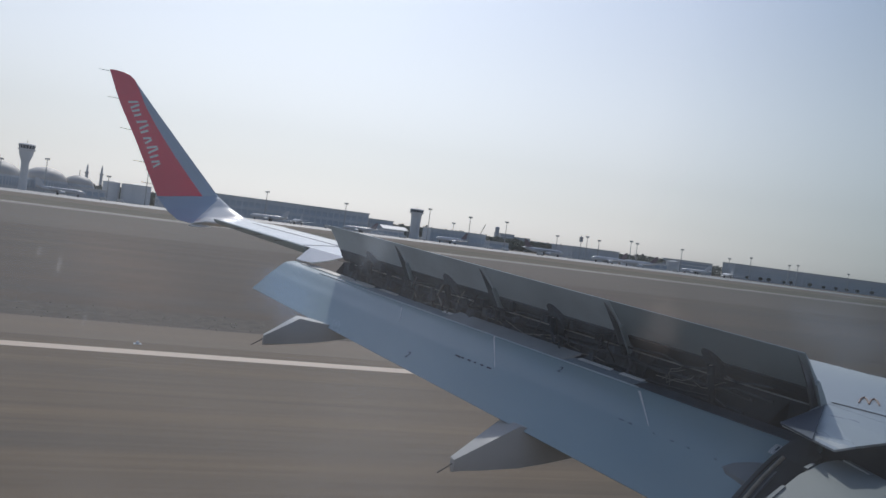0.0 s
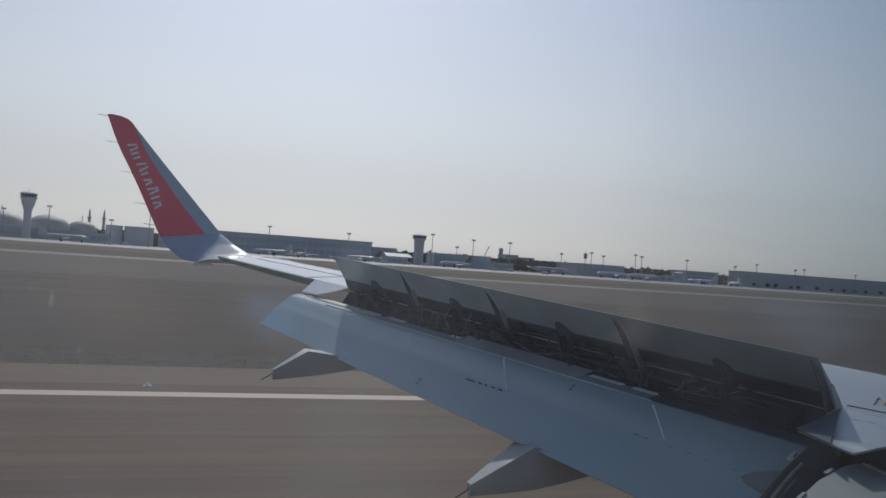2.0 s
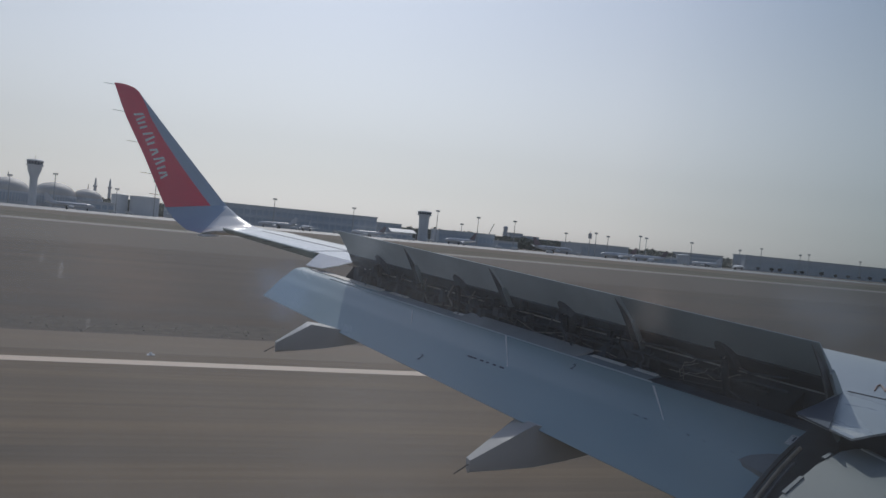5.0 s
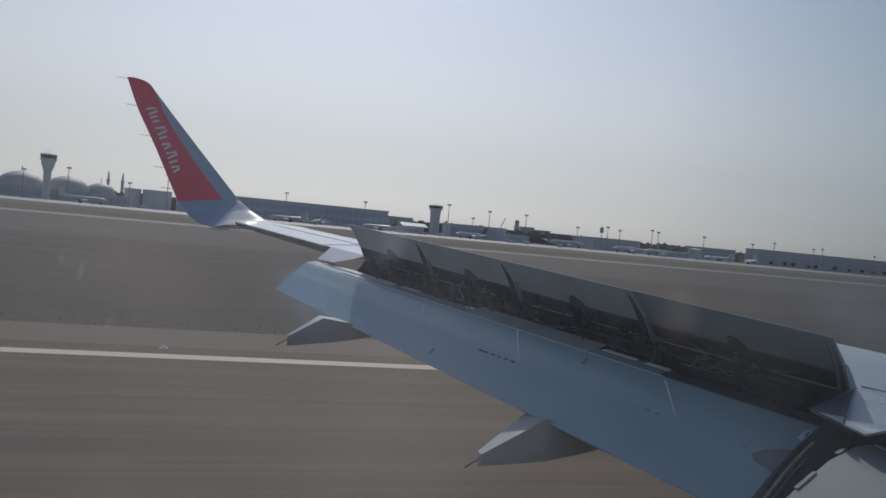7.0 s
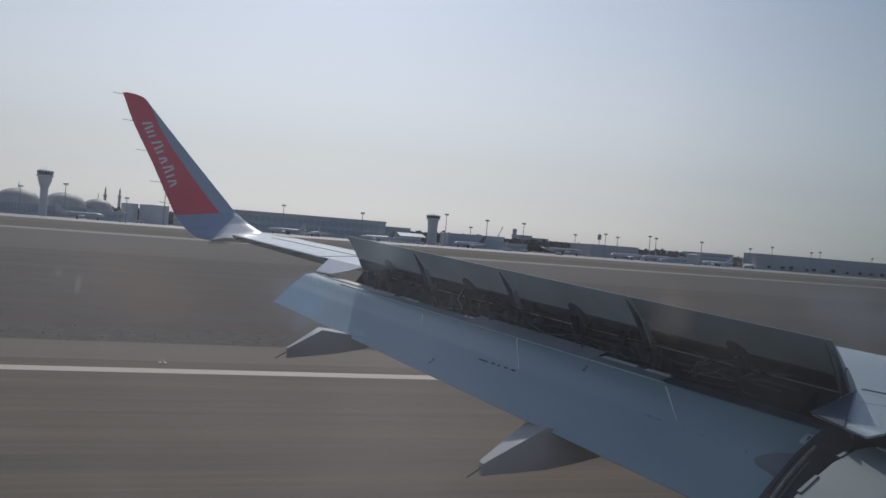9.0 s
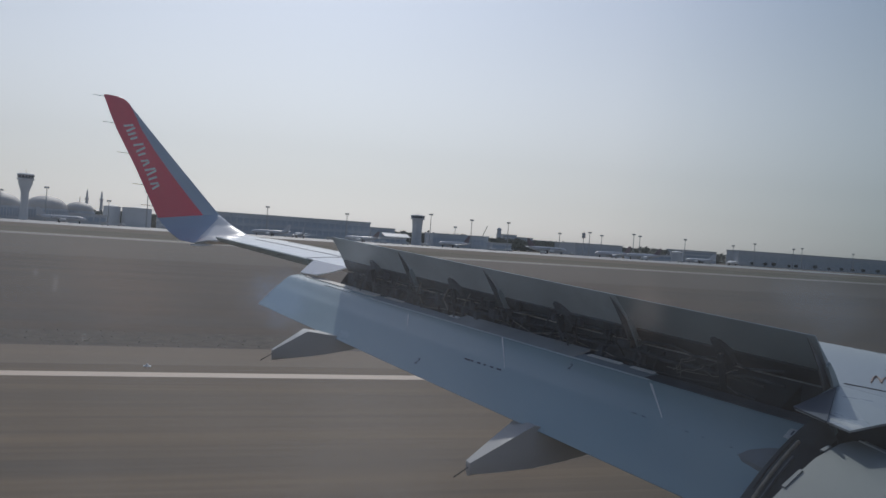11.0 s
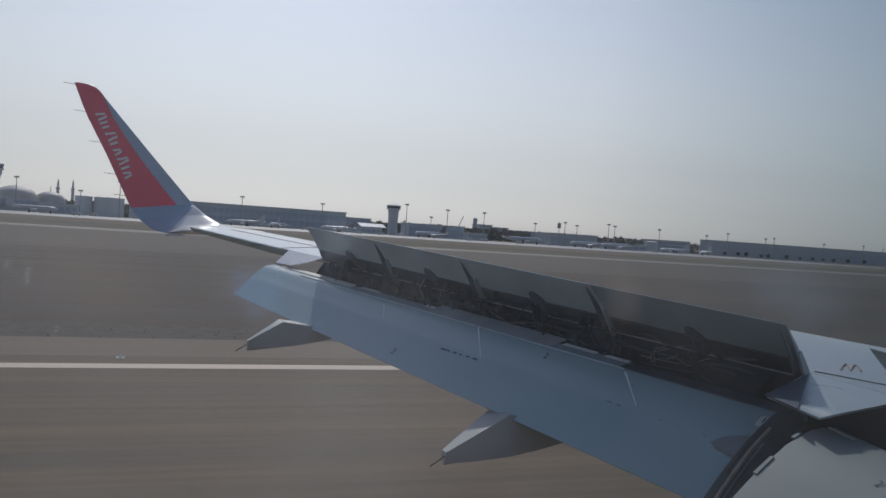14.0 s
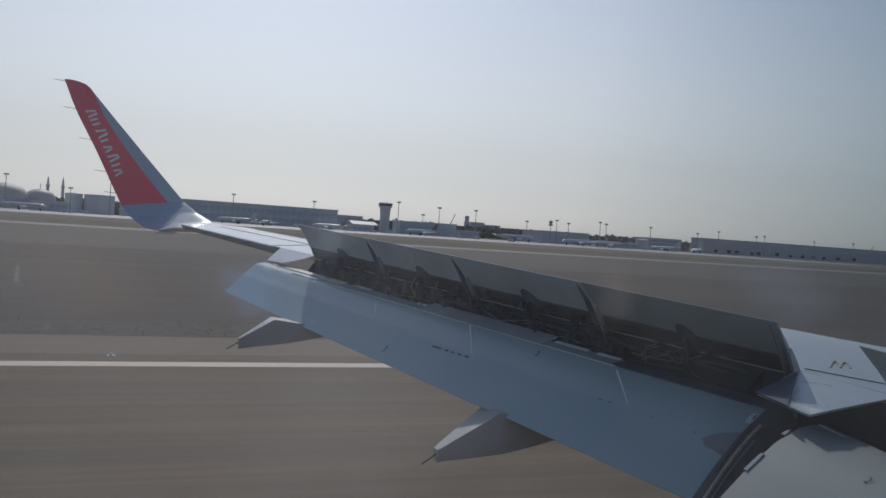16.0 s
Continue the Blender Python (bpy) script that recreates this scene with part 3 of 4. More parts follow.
# last piece coloured dark, carrying the bay's shade down to the flap
for f0, f1, rise, paint, label in ((0.26, 0.457, 0.0, NOSE, "dull grey strip along the flap nose"), (0.459, 0.692, 0.04, GREYLIP, "raised neutral grey strip along the flap nose"),
                                   (0.694, 0.80, 0.0, NOSE, "dull grey strip along the flap nose"), (0.802, 0.995, 0.0, BEAM, "end of the flap nose, painted dark as the bay's shade")):
    b = bmesh.new()
    rows = []
    for i in range(9):
        p = N0 + (N1 - N0) * (f0 + (f1 - f0) * i / 8)
        rows.append([p + Vector(v) for v in ((0.012, 0, 0.009), (0.08, 0, 0.025 + rise * 0.2), (0.165 + rise, 0, 0.037 + rise), (0.165 + rise, 0, 0.02 + rise), (0.08, 0, 0.010), (0.012, 0, -0.004))])
    part("rub_strip", loft(b, rows), paint, flap, label)

# highlight on the flap's crest, drawn as a thin paler bead
part("crest_glint", tube(bmesh.new(), [N0 + (N1 - N0) * (0.12 + 0.69 * i / 12) + Vector((0.004, 0, 0.004)) for i in range(13)], 0.007, 6), CREST, flap, "pale bead painting in the highlight along the crest", True)

# inboard end of the outboard flap: dark seal, bright edge, latch fairing
b = bmesh.new()
rows = []
for i in range(13):
    c = i / 12 * 1.03 - 0.03
    n = N1 + (T1 - N1) * c
    bow = 0.075 * math.sin(math.pi * min(1, max(0, c * 0.9 + 0.08)))
    p = n + Vector((0.0, -0.02, bow))
    rows.append([p + Vector((-0.02, 0.07, -0.02)), p + Vector((0, 0.03, 0.045)), p + Vector((0, -0.10, 0.03)), p + Vector((0, -0.20, -0.06)), p + Vector((0, -0.17, -0.2)), p + Vector((0, 0.12, -0.16))])
seal = part("flap_end_seal", loft(b, rows), SEAL, wing, "dark grimy seal between the flaps", True)
b = bmesh.new()
pts = []
for i in range(11):
    c = 0.30 + 0.70 * i / 10
    bow = 0.075 * math.sin(math.pi * min(1, c * 0.9 + 0.08))
    pts.append(N1 + (T1 - N1) * c + Vector((0.0, -0.085, bow + 0.045)))
tube(b, pts, 0.014, 8)
part("metal_edge", b, RAIL, seal, "worn brownish metal edge tube", True)
b = bmesh.new()
tube(b, [p + Vector((0.0, -0.05, -0.012)) for p in pts[2:]], 0.009, 8)
part("metal_edge", b, LATCH, seal, "dull grey metal edge tube", True)
b = bmesh.new()
tube(b, [p + Vector((0.0, 0.055, -0.002)) for p in pts[:8]], 0.007, 8)
part("rubber_bead", b, DARK, seal, "", True)
b = bmesh.new()
rows = []
for f, lo, hi, hgt in ((0.962, 0.46, 0.50, 0.0), (0.970, 0.38, 0.53, 0.018), (0.985, 0.31, 0.55, 0.030), (1.0, 0.27, 0.57, 0.036), (1.012, 0.25, 0.58, 0.036)):
    rows.append([on_flap(f, lo, -0.01), on_flap(f, lo + 0.03, hgt), on_flap(f, hi - 0.03, hgt), on_flap(f, hi, -0.01)])
part("latch_fairing", loft(b, rows), BLISTER, flap, "grey blister fairing", True)
plate = part("placard", flap_patch(0.991, 0.115, 1.011, 0.215, 0.052), PLACARD, flap, "pale placard with dark bars")
for k, w in enumerate((0.6, 0.8, 0.4)):
    part("placard_bar", flap_patch(0.9955 + 0.006 * k, 0.13, 0.9970 + 0.006 * k, 0.13 + 0.075 * w, 0.055), MARK, plate)
b = bmesh.new()
p, q = on_flap(0.0, 0.0, 0.01, True), on_flap(0.055, 0.0, 0.006, True)
slab(b, [p, q, q + Vector((-0.035, 0.02, -0.012)), p + Vector((-0.01, 0.0, -0.004))], 0.006)
part("edge_plate", b, LIP, inner_flap)
for c, w in ((0.165, 0.055), (0.385, 0.13)):
    b = bmesh.new()
    p = on_flap(-0.010, c, 0.005, True) + Vector((0, -0.12 * max(0, c - 0.17), 0.0))
    q = on_flap(-0.010, c + w, 0.005, True) + Vector((0, -0.12 * max(0, c - 0.17), 0.0))
    slab(b, [p, q, q + Vector((0, -0.034, 0.0)), p + Vector((0, -0.028, 0.0))], 0.012)
    part("end_bracket", b, LATCH, inner_flap)

# ---------------------------------------------------------------- cove behind the hinge line, with its plumbing
b = bmesh.new()
rows = []
for i in range(21):
    y = 5.0 + 5.95 * i / 20
    h = hinge(y)
    rows.append([h + Vector((-0.015, 0, -0.05)), h + Vector((-0.015, 0, -0.36)), h + Vector((-0.30, 0, -0.48)), h + Vector((-0.52, 0, -0.54)), h + Vector((-0.52, 0, -0.57)), h + Vector((-0.02, 0, -0.42))])
loft(b, rows)
# outboard tone lifted for the pane's veil, inboard kept at the painted shade
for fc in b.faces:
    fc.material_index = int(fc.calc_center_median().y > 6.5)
cove = part("cove_lining", b, [COVE, BAY], wing, "dark bay under the spoilers, its shade put into the colour")
b = bmesh.new()
rows = []
for i in range(11):
    y = 0.4 + 4.75 * i / 10
    h = hinge(y)
    rows.append([h + Vector((-0.03, 0, -0.06)), h + Vector((-0.03, 0, -0.46)), h + Vector((-0.5, 0, -0.66)), h + Vector((-0.85, 0, -0.86)), h + Vector((-0.85, 0, -0.89)), h + Vector((-0.05, 0, -0.50))])
part("cove_lining", loft(b, rows), DEEP, wing, "bay under the inboard spoiler, painted near black for its deep shade")

rng = random.Random(7)


def run_of_pipe(dx, dz, r, wob, y0, y1, material, step=0.35):
    pts = []
    y = y0
    while y < y1:
        h = hinge(y)
        pts.append(h + Vector((dx + rng.uniform(-wob, wob), 0, dz + rng.uniform(-wob, wob))))
        y += step * rng.uniform(0.6, 1.2)
    return part("pipe", tube(bmesh.new(), pts, r), material, wing)


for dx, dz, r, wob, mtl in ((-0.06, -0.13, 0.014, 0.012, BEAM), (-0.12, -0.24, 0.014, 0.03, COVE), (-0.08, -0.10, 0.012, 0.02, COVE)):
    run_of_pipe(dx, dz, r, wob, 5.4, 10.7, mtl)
for dx, dz, r, wob, y0, y1, mtl in ((-0.12, -0.19, 0.005, 0.04, 6.7, 8.4, WIRE), (-0.15, -0.20, 0.004, 0.03, 8.2, 9.4, WIRE), (-0.16, -0.17, 0.0035, 0.045, 7.0, 8.0, WIRE), (-0.14, -0.21, 0.004, 0.04, 5.55, 6.3, PIPE),
                                    (-0.09, -0.20, 0.009, 0.02, 6.9, 9.2, PIPE), (-0.14, -0.23, 0.008, 0.03, 8.0, 10.4, PIPE), (-0.13, -0.12, 0.004, 0.05, 5.8, 6.25, WIRE), (-0.15, -0.15, 0.004, 0.05, 7.2, 7.9, WIRE)):
    run_of_pipe(dx, dz, r, wob, y0, y1, mtl, 0.22)
for k in range(26):
    y = rng.uniform(6.2, 10.6)
    h = hinge(y)
    p = h + Vector((-0.08, 0, -0.08))
    q = h + Vector((-0.10 - rng.uniform(0, 0.06), rng.uniform(-0.25, 0.25), -0.26))
    mid = (p + q) / 2 + Vector((rng.uniform(-0.05, 0.02), rng.uniform(-0.12, 0.12), rng.uniform(-0.05, 0.04)))
    part("hose", tube(bmesh.new(), [p, (p + mid) / 2 + Vector((0, 0.03, 0.02)), mid, (q + mid) / 2 + Vector((-0.02, 0, 0.02)), q], rng.choice((0.006, 0.009, 0.012))), rng.choice((PIPE, BAY, PIPE, COVE, DARK)), wing)
for k in range(24):
    y = 6.3 + 4.5 * (k + rng.uniform(0.1, 0.9)) / 24
    h = hinge(y)
    b = bmesh.new()
    w = rng.uniform(0.015, 0.05)
    dep = rng.uniform(0.05, 0.12)
    prof = [h + Vector((-0.01, 0, -0.06)), h + Vector((-dep, 0, -0.10 - rng.uniform(0, 0.08))), h + Vector((-dep - 0.08, 0, -0.36)), h + Vector((-0.01, 0, -0.36))]
    loft(b, [[p + Vector((0, -w, 0)) for p in prof], [p + Vector((0, w, 0)) for p in prof]])
    part("rib_bracket", b, BAY if y > 6.5 else COVE, wing)

# upper plumbing, clips and boxes in front of the dark strips at the spoilers' feet
for dx, dz, r, wob, mtl in ((-0.13, 0.00, 0.010, 0.025, BEAM), (-0.14, -0.10, 0.012, 0.03, BEAM)):
    run_of_pipe(dx, dz, r, wob, 5.2, 10.7, mtl, 0.28)
for k in range(46):
    y = 6.5 + 4.1 * rng.random()
    h = hinge(y)
    cx, cz = rng.uniform(-0.17, -0.10), rng.uniform(-0.16, 0.05)
    w, d, t = rng.uniform(0.02, 0.07), rng.uniform(0.015, 0.04), rng.uniform(0.02, 0.06)
    part("clip_bracket", add_box(bmesh.new(), h.x + cx - d, h.x + cx + d, y - w, y + w, h.z + cz - t, h.z + cz + t, 0.006), rng.choice((BEAM, BAY, BEAM, COVE)), wing)
for k in range(18):
    y = rng.uniform(6.4, 10.5)
    h = hinge(y)
    p = h + Vector((-0.15, 0, 0.06))
    q = h + Vector((-0.16, rng.uniform(-0.22, 0.22), -0.17))
    m = (p + q) / 2 + Vector((-0.04, rng.uniform(-0.08, 0.08), 0))
    part("hose", tube(bmesh.new(), [p, (p + m) / 2, m, (m + q) / 2 + Vector((0, 0, 0.01)), q], rng.choice((0.005, 0.007, 0.010))), rng.choice((PIPE, BEAM, BEAM, DARK, WIRE)), wing)

for k in range(7):
    h = hinge(5.75 + 0.06 * k)
    a0 = h + Vector((-0.12, rng.uniform(-0.1, 0.1), -0.02 - 0.03 * (k % 3)))
    pts = [a0 + Vector((rng.uniform(-0.03, 0.03), (-0.3 + 0.09 * i) * (1 if k % 2 else 0.5), -0.035 * i * rng.uniform(0.2, 1.0))) for i in range(6)]
    part("wire", tube(bmesh.new(), pts, 0.0035), rng.choice((WIRE, PIPE, PIPE)), wing)

# ---------------------------------------------------------------- spoilers, raised
SP0, SP1 = Vector((2.10, 10.85, 4.653)), Vector((4.275, 4.62, 4.158))


def spoiler_panel(ya, yb, top_a, top_b, label, paint, beam):
    """One raised panel between two span stations, wedge-shaped, with rib, hinge arms and actuator on its underside."""
    ha, hb = hinge(ya) + Vector((0.0, 0, 0.005)), hinge(yb) + Vector((0.0, 0, 0.005))
    rows = []
    n = 8
    for i in range(n + 1):
        f = i / n
        h, t = lerp(ha, hb, f), lerp(top_a, top_b, f)
        d = t - h
        nrm = Vector((0.7, 0.25, 0.66))
        nrm = (nrm - d * (nrm.dot(d) / d.length_squared)).normalized()
        bulge = 0.02
        rows.append([h - nrm * 0.03, lerp(h, t, 0.5) - nrm * (0.018 - bulge * 0.3), t - nrm * 0.006, t, lerp(h, t, 0.5) + nrm * bulge, h + nrm * 0.012])
    sp = part("spoiler", loft(bmesh.new(), rows), paint, wing, label, True)

    def at(f, g, off):
        h, t = lerp(ha, hb, f), lerp(top_a, top_b, f)
        d = t - h
        nrm = Vector((0.7, 0.25, 0.66))
        nrm = (nrm - d * (nrm.dot(d) / d.length_squared)).normalized()
        return lerp(h, t, g) - nrm * off

    # added dark strip along the foot for the shaded bay, with a thin stiffener on its upper edge
    b = bmesh.new()
    loft(b, [[at(f, -0.03, 0.040), at(f, 0.14, 0.045), at(f, 0.27, 0.030), at(f, 0.27, 0.006), at(f, -0.03, 0.006)] for f in (0.015, 0.25, 0.5, 0.75, 0.985)])
    part("foot_dark_strip", b, beam, sp, "dark strip standing in for the shaded bay")
    b = bmesh.new()
    loft(b, [[at(f, 0.275, 0.030), at(f, 0.295, 0.034), at(f, 0.30, 0.018), at(f, 0.28, 0.010)] for f in (0.02, 0.5, 0.98)])
    part("stiffener", b, beam, sp)
    # curved dark rib at the inboard end, and the paler hinge arm beside it
    b = bmesh.new()
    span = (hb - ha).length
    wid = 0.020 / span
    prof = ((0.94, 0.012, -0.03), (0.75, 0.035, -0.012), (0.5, 0.06, 0.0), (0.25, 0.085, 0.004), (0.0, 0.11, 0.0), (-0.25, 0.14, -0.004))
    e = 0.985
    loft(b, [[at(e + q / span - wid * (1.1 - 0.75 * max(0, g)), g, o), at(e + q / span, g, o), at(e + q / span, g, 0.01), at(e + q / span - wid * (1.1 - 0.75 * max(0, g)), g, 0.01)] for g, o, q in prof])
    part("end_rib", b, LATCH, sp, "dark curved end rib")
    b = bmesh.new()
    loft(b, [[at(e + (q + 0.045) / span, g, o - 0.01), at(e + (q + 0.066) / span, g, o - 0.01), at(e + (q + 0.066) / span, g, 0.01), at(e + (q + 0.045) / span, g, 0.01)] for g, o, q in prof[2:]])
    part("hinge_arm", b, UNDER, sp)
    # actuator lug and ram
    b = bmesh.new()
    loft(b, [[at(0.52 + (q - w) / span, g, o), at(0.52 + (q + w) / span, g, o), at(0.52 + (q + w * 1.15) / span, g, 0.006), at(0.52 + (q - w * 1.15) / span, g, 0.006)]
             for g, o, w, q in ((0.50, 0.010, 0.012, -0.06), (0.47, 0.035, 0.040, -0.05), (0.40, 0.06, 0.050, -0.02), (0.30, 0.085, 0.055, 0.01), (0.10, 0.10, 0.06, 0.02))])
    part("actuator_lug", b, beam, sp)
    b = bmesh.new()
    p = at(0.52, 0.34, 0.09)
    tube(b, [p, lerp(p, lerp(ha, hb, 0.52) + Vector((-0.06, 0, -0.34)), 0.5), lerp(ha, hb, 0.52) + Vector((-0.06, 0, -0.34))], 0.030, 10)
    part("actuator", b, COVE, sp)
    b = bmesh.new()
    q = lerp(p, lerp(ha, hb, 0.52) + Vector((-0.06, 0, -0.34)), 0.42)
    tube(b, [p, q], 0.016, 8)
    part("piston_rod", b, BARE, sp)
    return sp


def top_edge(y):
    """The raised trailing edge over the hinge station y."""
    return lerp(SP0, SP1, (10.98 - y) / (10.98 - 4.93))


CUT = (10.98, 9.53, 8.12, 6.57, 4.93)
# panel and foot tones step down inboard to paint in the brightness falling off
for ya, yb in zip(CUT, CUT[1:]):
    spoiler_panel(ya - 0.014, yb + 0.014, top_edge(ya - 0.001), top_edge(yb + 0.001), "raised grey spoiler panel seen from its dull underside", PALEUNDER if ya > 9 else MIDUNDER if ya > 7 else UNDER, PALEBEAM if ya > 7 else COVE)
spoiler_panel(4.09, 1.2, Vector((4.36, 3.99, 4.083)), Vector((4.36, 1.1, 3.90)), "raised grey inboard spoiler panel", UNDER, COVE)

# orange stencil on the kink panel
def lay(x, y):
    h = hinge(y)
    return skin(y, (x - h.x) / (front(y) - h.x)) + Vector((0, 0, 0.004))


right, away = Vector((0.70, -0.71, 0)), Vector((0.71, 0.70, 0))
foot = Vector((5.05, 4.82, 0))
for k in range(2):
    b = bmesh.new()
    pts = []
    for u, v in ((-0.045, 0.0), (-0.03, 0.14), (-0.005, 0.20), (0.018, 0.14), (0.036, 0.0)):
        q = foot + right * (u * 0.85 + 0.068 * k) + away * v * 0.9
        pts.append(lay(q.x, q.y))
    tube(b, pts, 0.0065, 6)
    part("orange_stencil", b, ORANGE, wing, "worn orange stencil mark")

# ---------------------------------------------------------------- flap track fairings


def canoe(tail, peak, label="grey canoe-shaped flap track fairing"):
    """A flap track fairing: flat top, straight sides, keel, blunt tail; tail is the lower aft corner."""
    tail = Vector(tail)
    rows = []
    for d in (0.0, 0.02, 0.1, 0.25, peak, 0.55, 0.8, 1.05, 1.3):
        near, far = -0.04 - 0.16 * min(d, 0.55), 0.06 + 0.36 * min(d, 0.5) - 0.1 * max(0, d - 0.6)
        top = 0.095 + 0.62 * min(d, peak) - 0.12 * max(0, d - peak)
        low = -0.022 + 0.068 * d + 0.088 * d * d
        mid = (near + far) / 2
        sec = [(near + 0.012, low + 0.02), (mid, low), (far - 0.012, low + 0.03), (far, low + 0.5 * (top - low)), (far, top), (near + 0.004, top), (near, low + 0.5 * (top - low))]
        rows.append([tail + Vector((d, y, z)) for y, z in sec])
    ob = part("flap_track_fairing", loft(bmesh.new(), rows), FAIR, wing, label, True)
    part("static_wick", tube(bmesh.new(), [tail + Vector((0.01, 0, 0.06)), tail + Vector((-0.13, -0.01, -0.025))], 0.006), DARK, ob)
    return ob


canoe((2.56, 6.60, 2.71), 0.53)
canoe((1.285, 9.79, 3.20), 0.38)
# ---------------------------------------------------------------- far airport
def spot(ahead, dist, z=0.0):
    """A place on the ground by its bearing ahead of abeam, in degrees, and its distance outboard."""
    return (math.tan(radians(ahead)) * dist, dist, z)


def block(name, label, category, a0, a1, dist, deep, tall, wall_mat, roof_mat, rows_of=0, cols=0, win=FARGLASS, parapet=1.0, inset=0.3):
    """A building between two bearings, with a parapet and rows of windows on its face."""
    x0, x1 = math.tan(radians(a0)) * dist, math.tan(radians(a1)) * dist
    b = thing(name, label, category, ((x0 + x1) / 2, dist, 0))
    w = (x1 - x0) / 2
    part("wall", add_box(bmesh.new(), -w, w, 0, deep, 0, tall), wall_mat, b)
    part("roof", add_box(bmesh.new(), -w - 0.8, w + 0.8, -0.8, deep + 0.8, tall, tall + parapet, 0.2), roof_mat, b)
    if rows_of:
        me = None
        gw, gh = 2 * w / cols, tall / (rows_of + 0.4)
        for i in range(cols):
            for j in range(rows_of):
                if me is None:
                    first = part("window", add_box(bmesh.new(), -gw * 0.40, gw * 0.40, -inset, 0.2, -gh * 0.32, gh * 0.32), win, b)
                    me = first.data
                    ob = first
                else:
                    ob = new("window", me)
                    ob.parent = b
                ob.location = (-w + gw * (i + 0.5), 0, gh * (j + 0.7))
    return b


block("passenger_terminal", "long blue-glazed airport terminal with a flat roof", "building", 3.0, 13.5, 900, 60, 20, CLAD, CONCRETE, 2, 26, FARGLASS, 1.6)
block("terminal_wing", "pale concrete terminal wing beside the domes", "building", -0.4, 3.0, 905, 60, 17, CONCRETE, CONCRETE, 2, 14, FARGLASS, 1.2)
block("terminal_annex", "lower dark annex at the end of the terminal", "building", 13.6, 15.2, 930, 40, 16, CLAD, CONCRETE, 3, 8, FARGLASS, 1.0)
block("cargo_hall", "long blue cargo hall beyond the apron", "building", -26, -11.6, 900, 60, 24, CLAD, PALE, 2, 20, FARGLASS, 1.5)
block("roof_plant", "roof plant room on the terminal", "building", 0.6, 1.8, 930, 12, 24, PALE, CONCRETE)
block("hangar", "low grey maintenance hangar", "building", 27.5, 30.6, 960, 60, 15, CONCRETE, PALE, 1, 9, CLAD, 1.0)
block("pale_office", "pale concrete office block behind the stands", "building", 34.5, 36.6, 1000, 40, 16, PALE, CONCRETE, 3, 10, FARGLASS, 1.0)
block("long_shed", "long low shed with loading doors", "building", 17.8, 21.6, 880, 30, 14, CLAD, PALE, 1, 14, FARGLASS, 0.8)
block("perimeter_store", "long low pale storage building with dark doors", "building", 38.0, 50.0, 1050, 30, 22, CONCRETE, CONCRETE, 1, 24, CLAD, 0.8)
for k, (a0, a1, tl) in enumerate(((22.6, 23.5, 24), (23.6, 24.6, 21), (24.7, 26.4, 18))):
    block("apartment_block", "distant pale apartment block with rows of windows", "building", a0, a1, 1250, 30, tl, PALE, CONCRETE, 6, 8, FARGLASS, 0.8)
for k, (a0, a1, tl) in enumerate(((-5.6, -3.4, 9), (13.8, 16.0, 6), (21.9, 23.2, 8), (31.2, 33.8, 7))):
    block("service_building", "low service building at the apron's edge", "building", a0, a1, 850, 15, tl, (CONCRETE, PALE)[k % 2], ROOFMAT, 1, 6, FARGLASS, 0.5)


def dome_hall(a, dist, r):
    x, y, z = spot(a, dist)
    b = thing("domed_hall", "domed stone terminal hall with arched windows", "building", (x, y, 0), "domed halls")
    part("drum", loft(bmesh.new(), [ring((0, 0, h), r * 1.05, 24) for h in (0, 13)]), CONCRETE, b)
    bm2 = bmesh.new()
    loft(bm2, [ring((0, 0, 13 + r * 0.62 * math.sin(t)), r * math.cos(t) + 0.05, 24) for t in [radians(90 * i / 9) for i in range(10)]])
    part("dome", bm2, DOME, b, smooth=True)
    part("finial", tube(bmesh.new(), [(0, 0, 13 + r * 0.6), (0, 0, 19 + r * 0.6)], 0.4), STEEL, b)
    for i in range(24):
        t = math.pi + math.pi * (i + 0.5) / 24
        w = new("window", me_arch)
        w.parent = b
        w.matrix_local = Matrix.Translation((r * 1.05 * math.cos(t), r * 1.05 * math.sin(t), 3)) @ Matrix.Rotation(t + math.pi / 2, 4, "Z")
    return b


tmp = add_box(bmesh.new(), -1.0, 1.0, -0.3, 0.5, 0, 8, 0.3)
me_arch = bpy.data.meshes.new("window")
tmp.to_mesh(me_arch)
tmp.free()
me_arch.materials.append(FARGLASS)
dome_hall(-9.5, 930, 21)
dome_hall(-6.9, 960, 21)
dome_hall(-5.0, 975, 15)


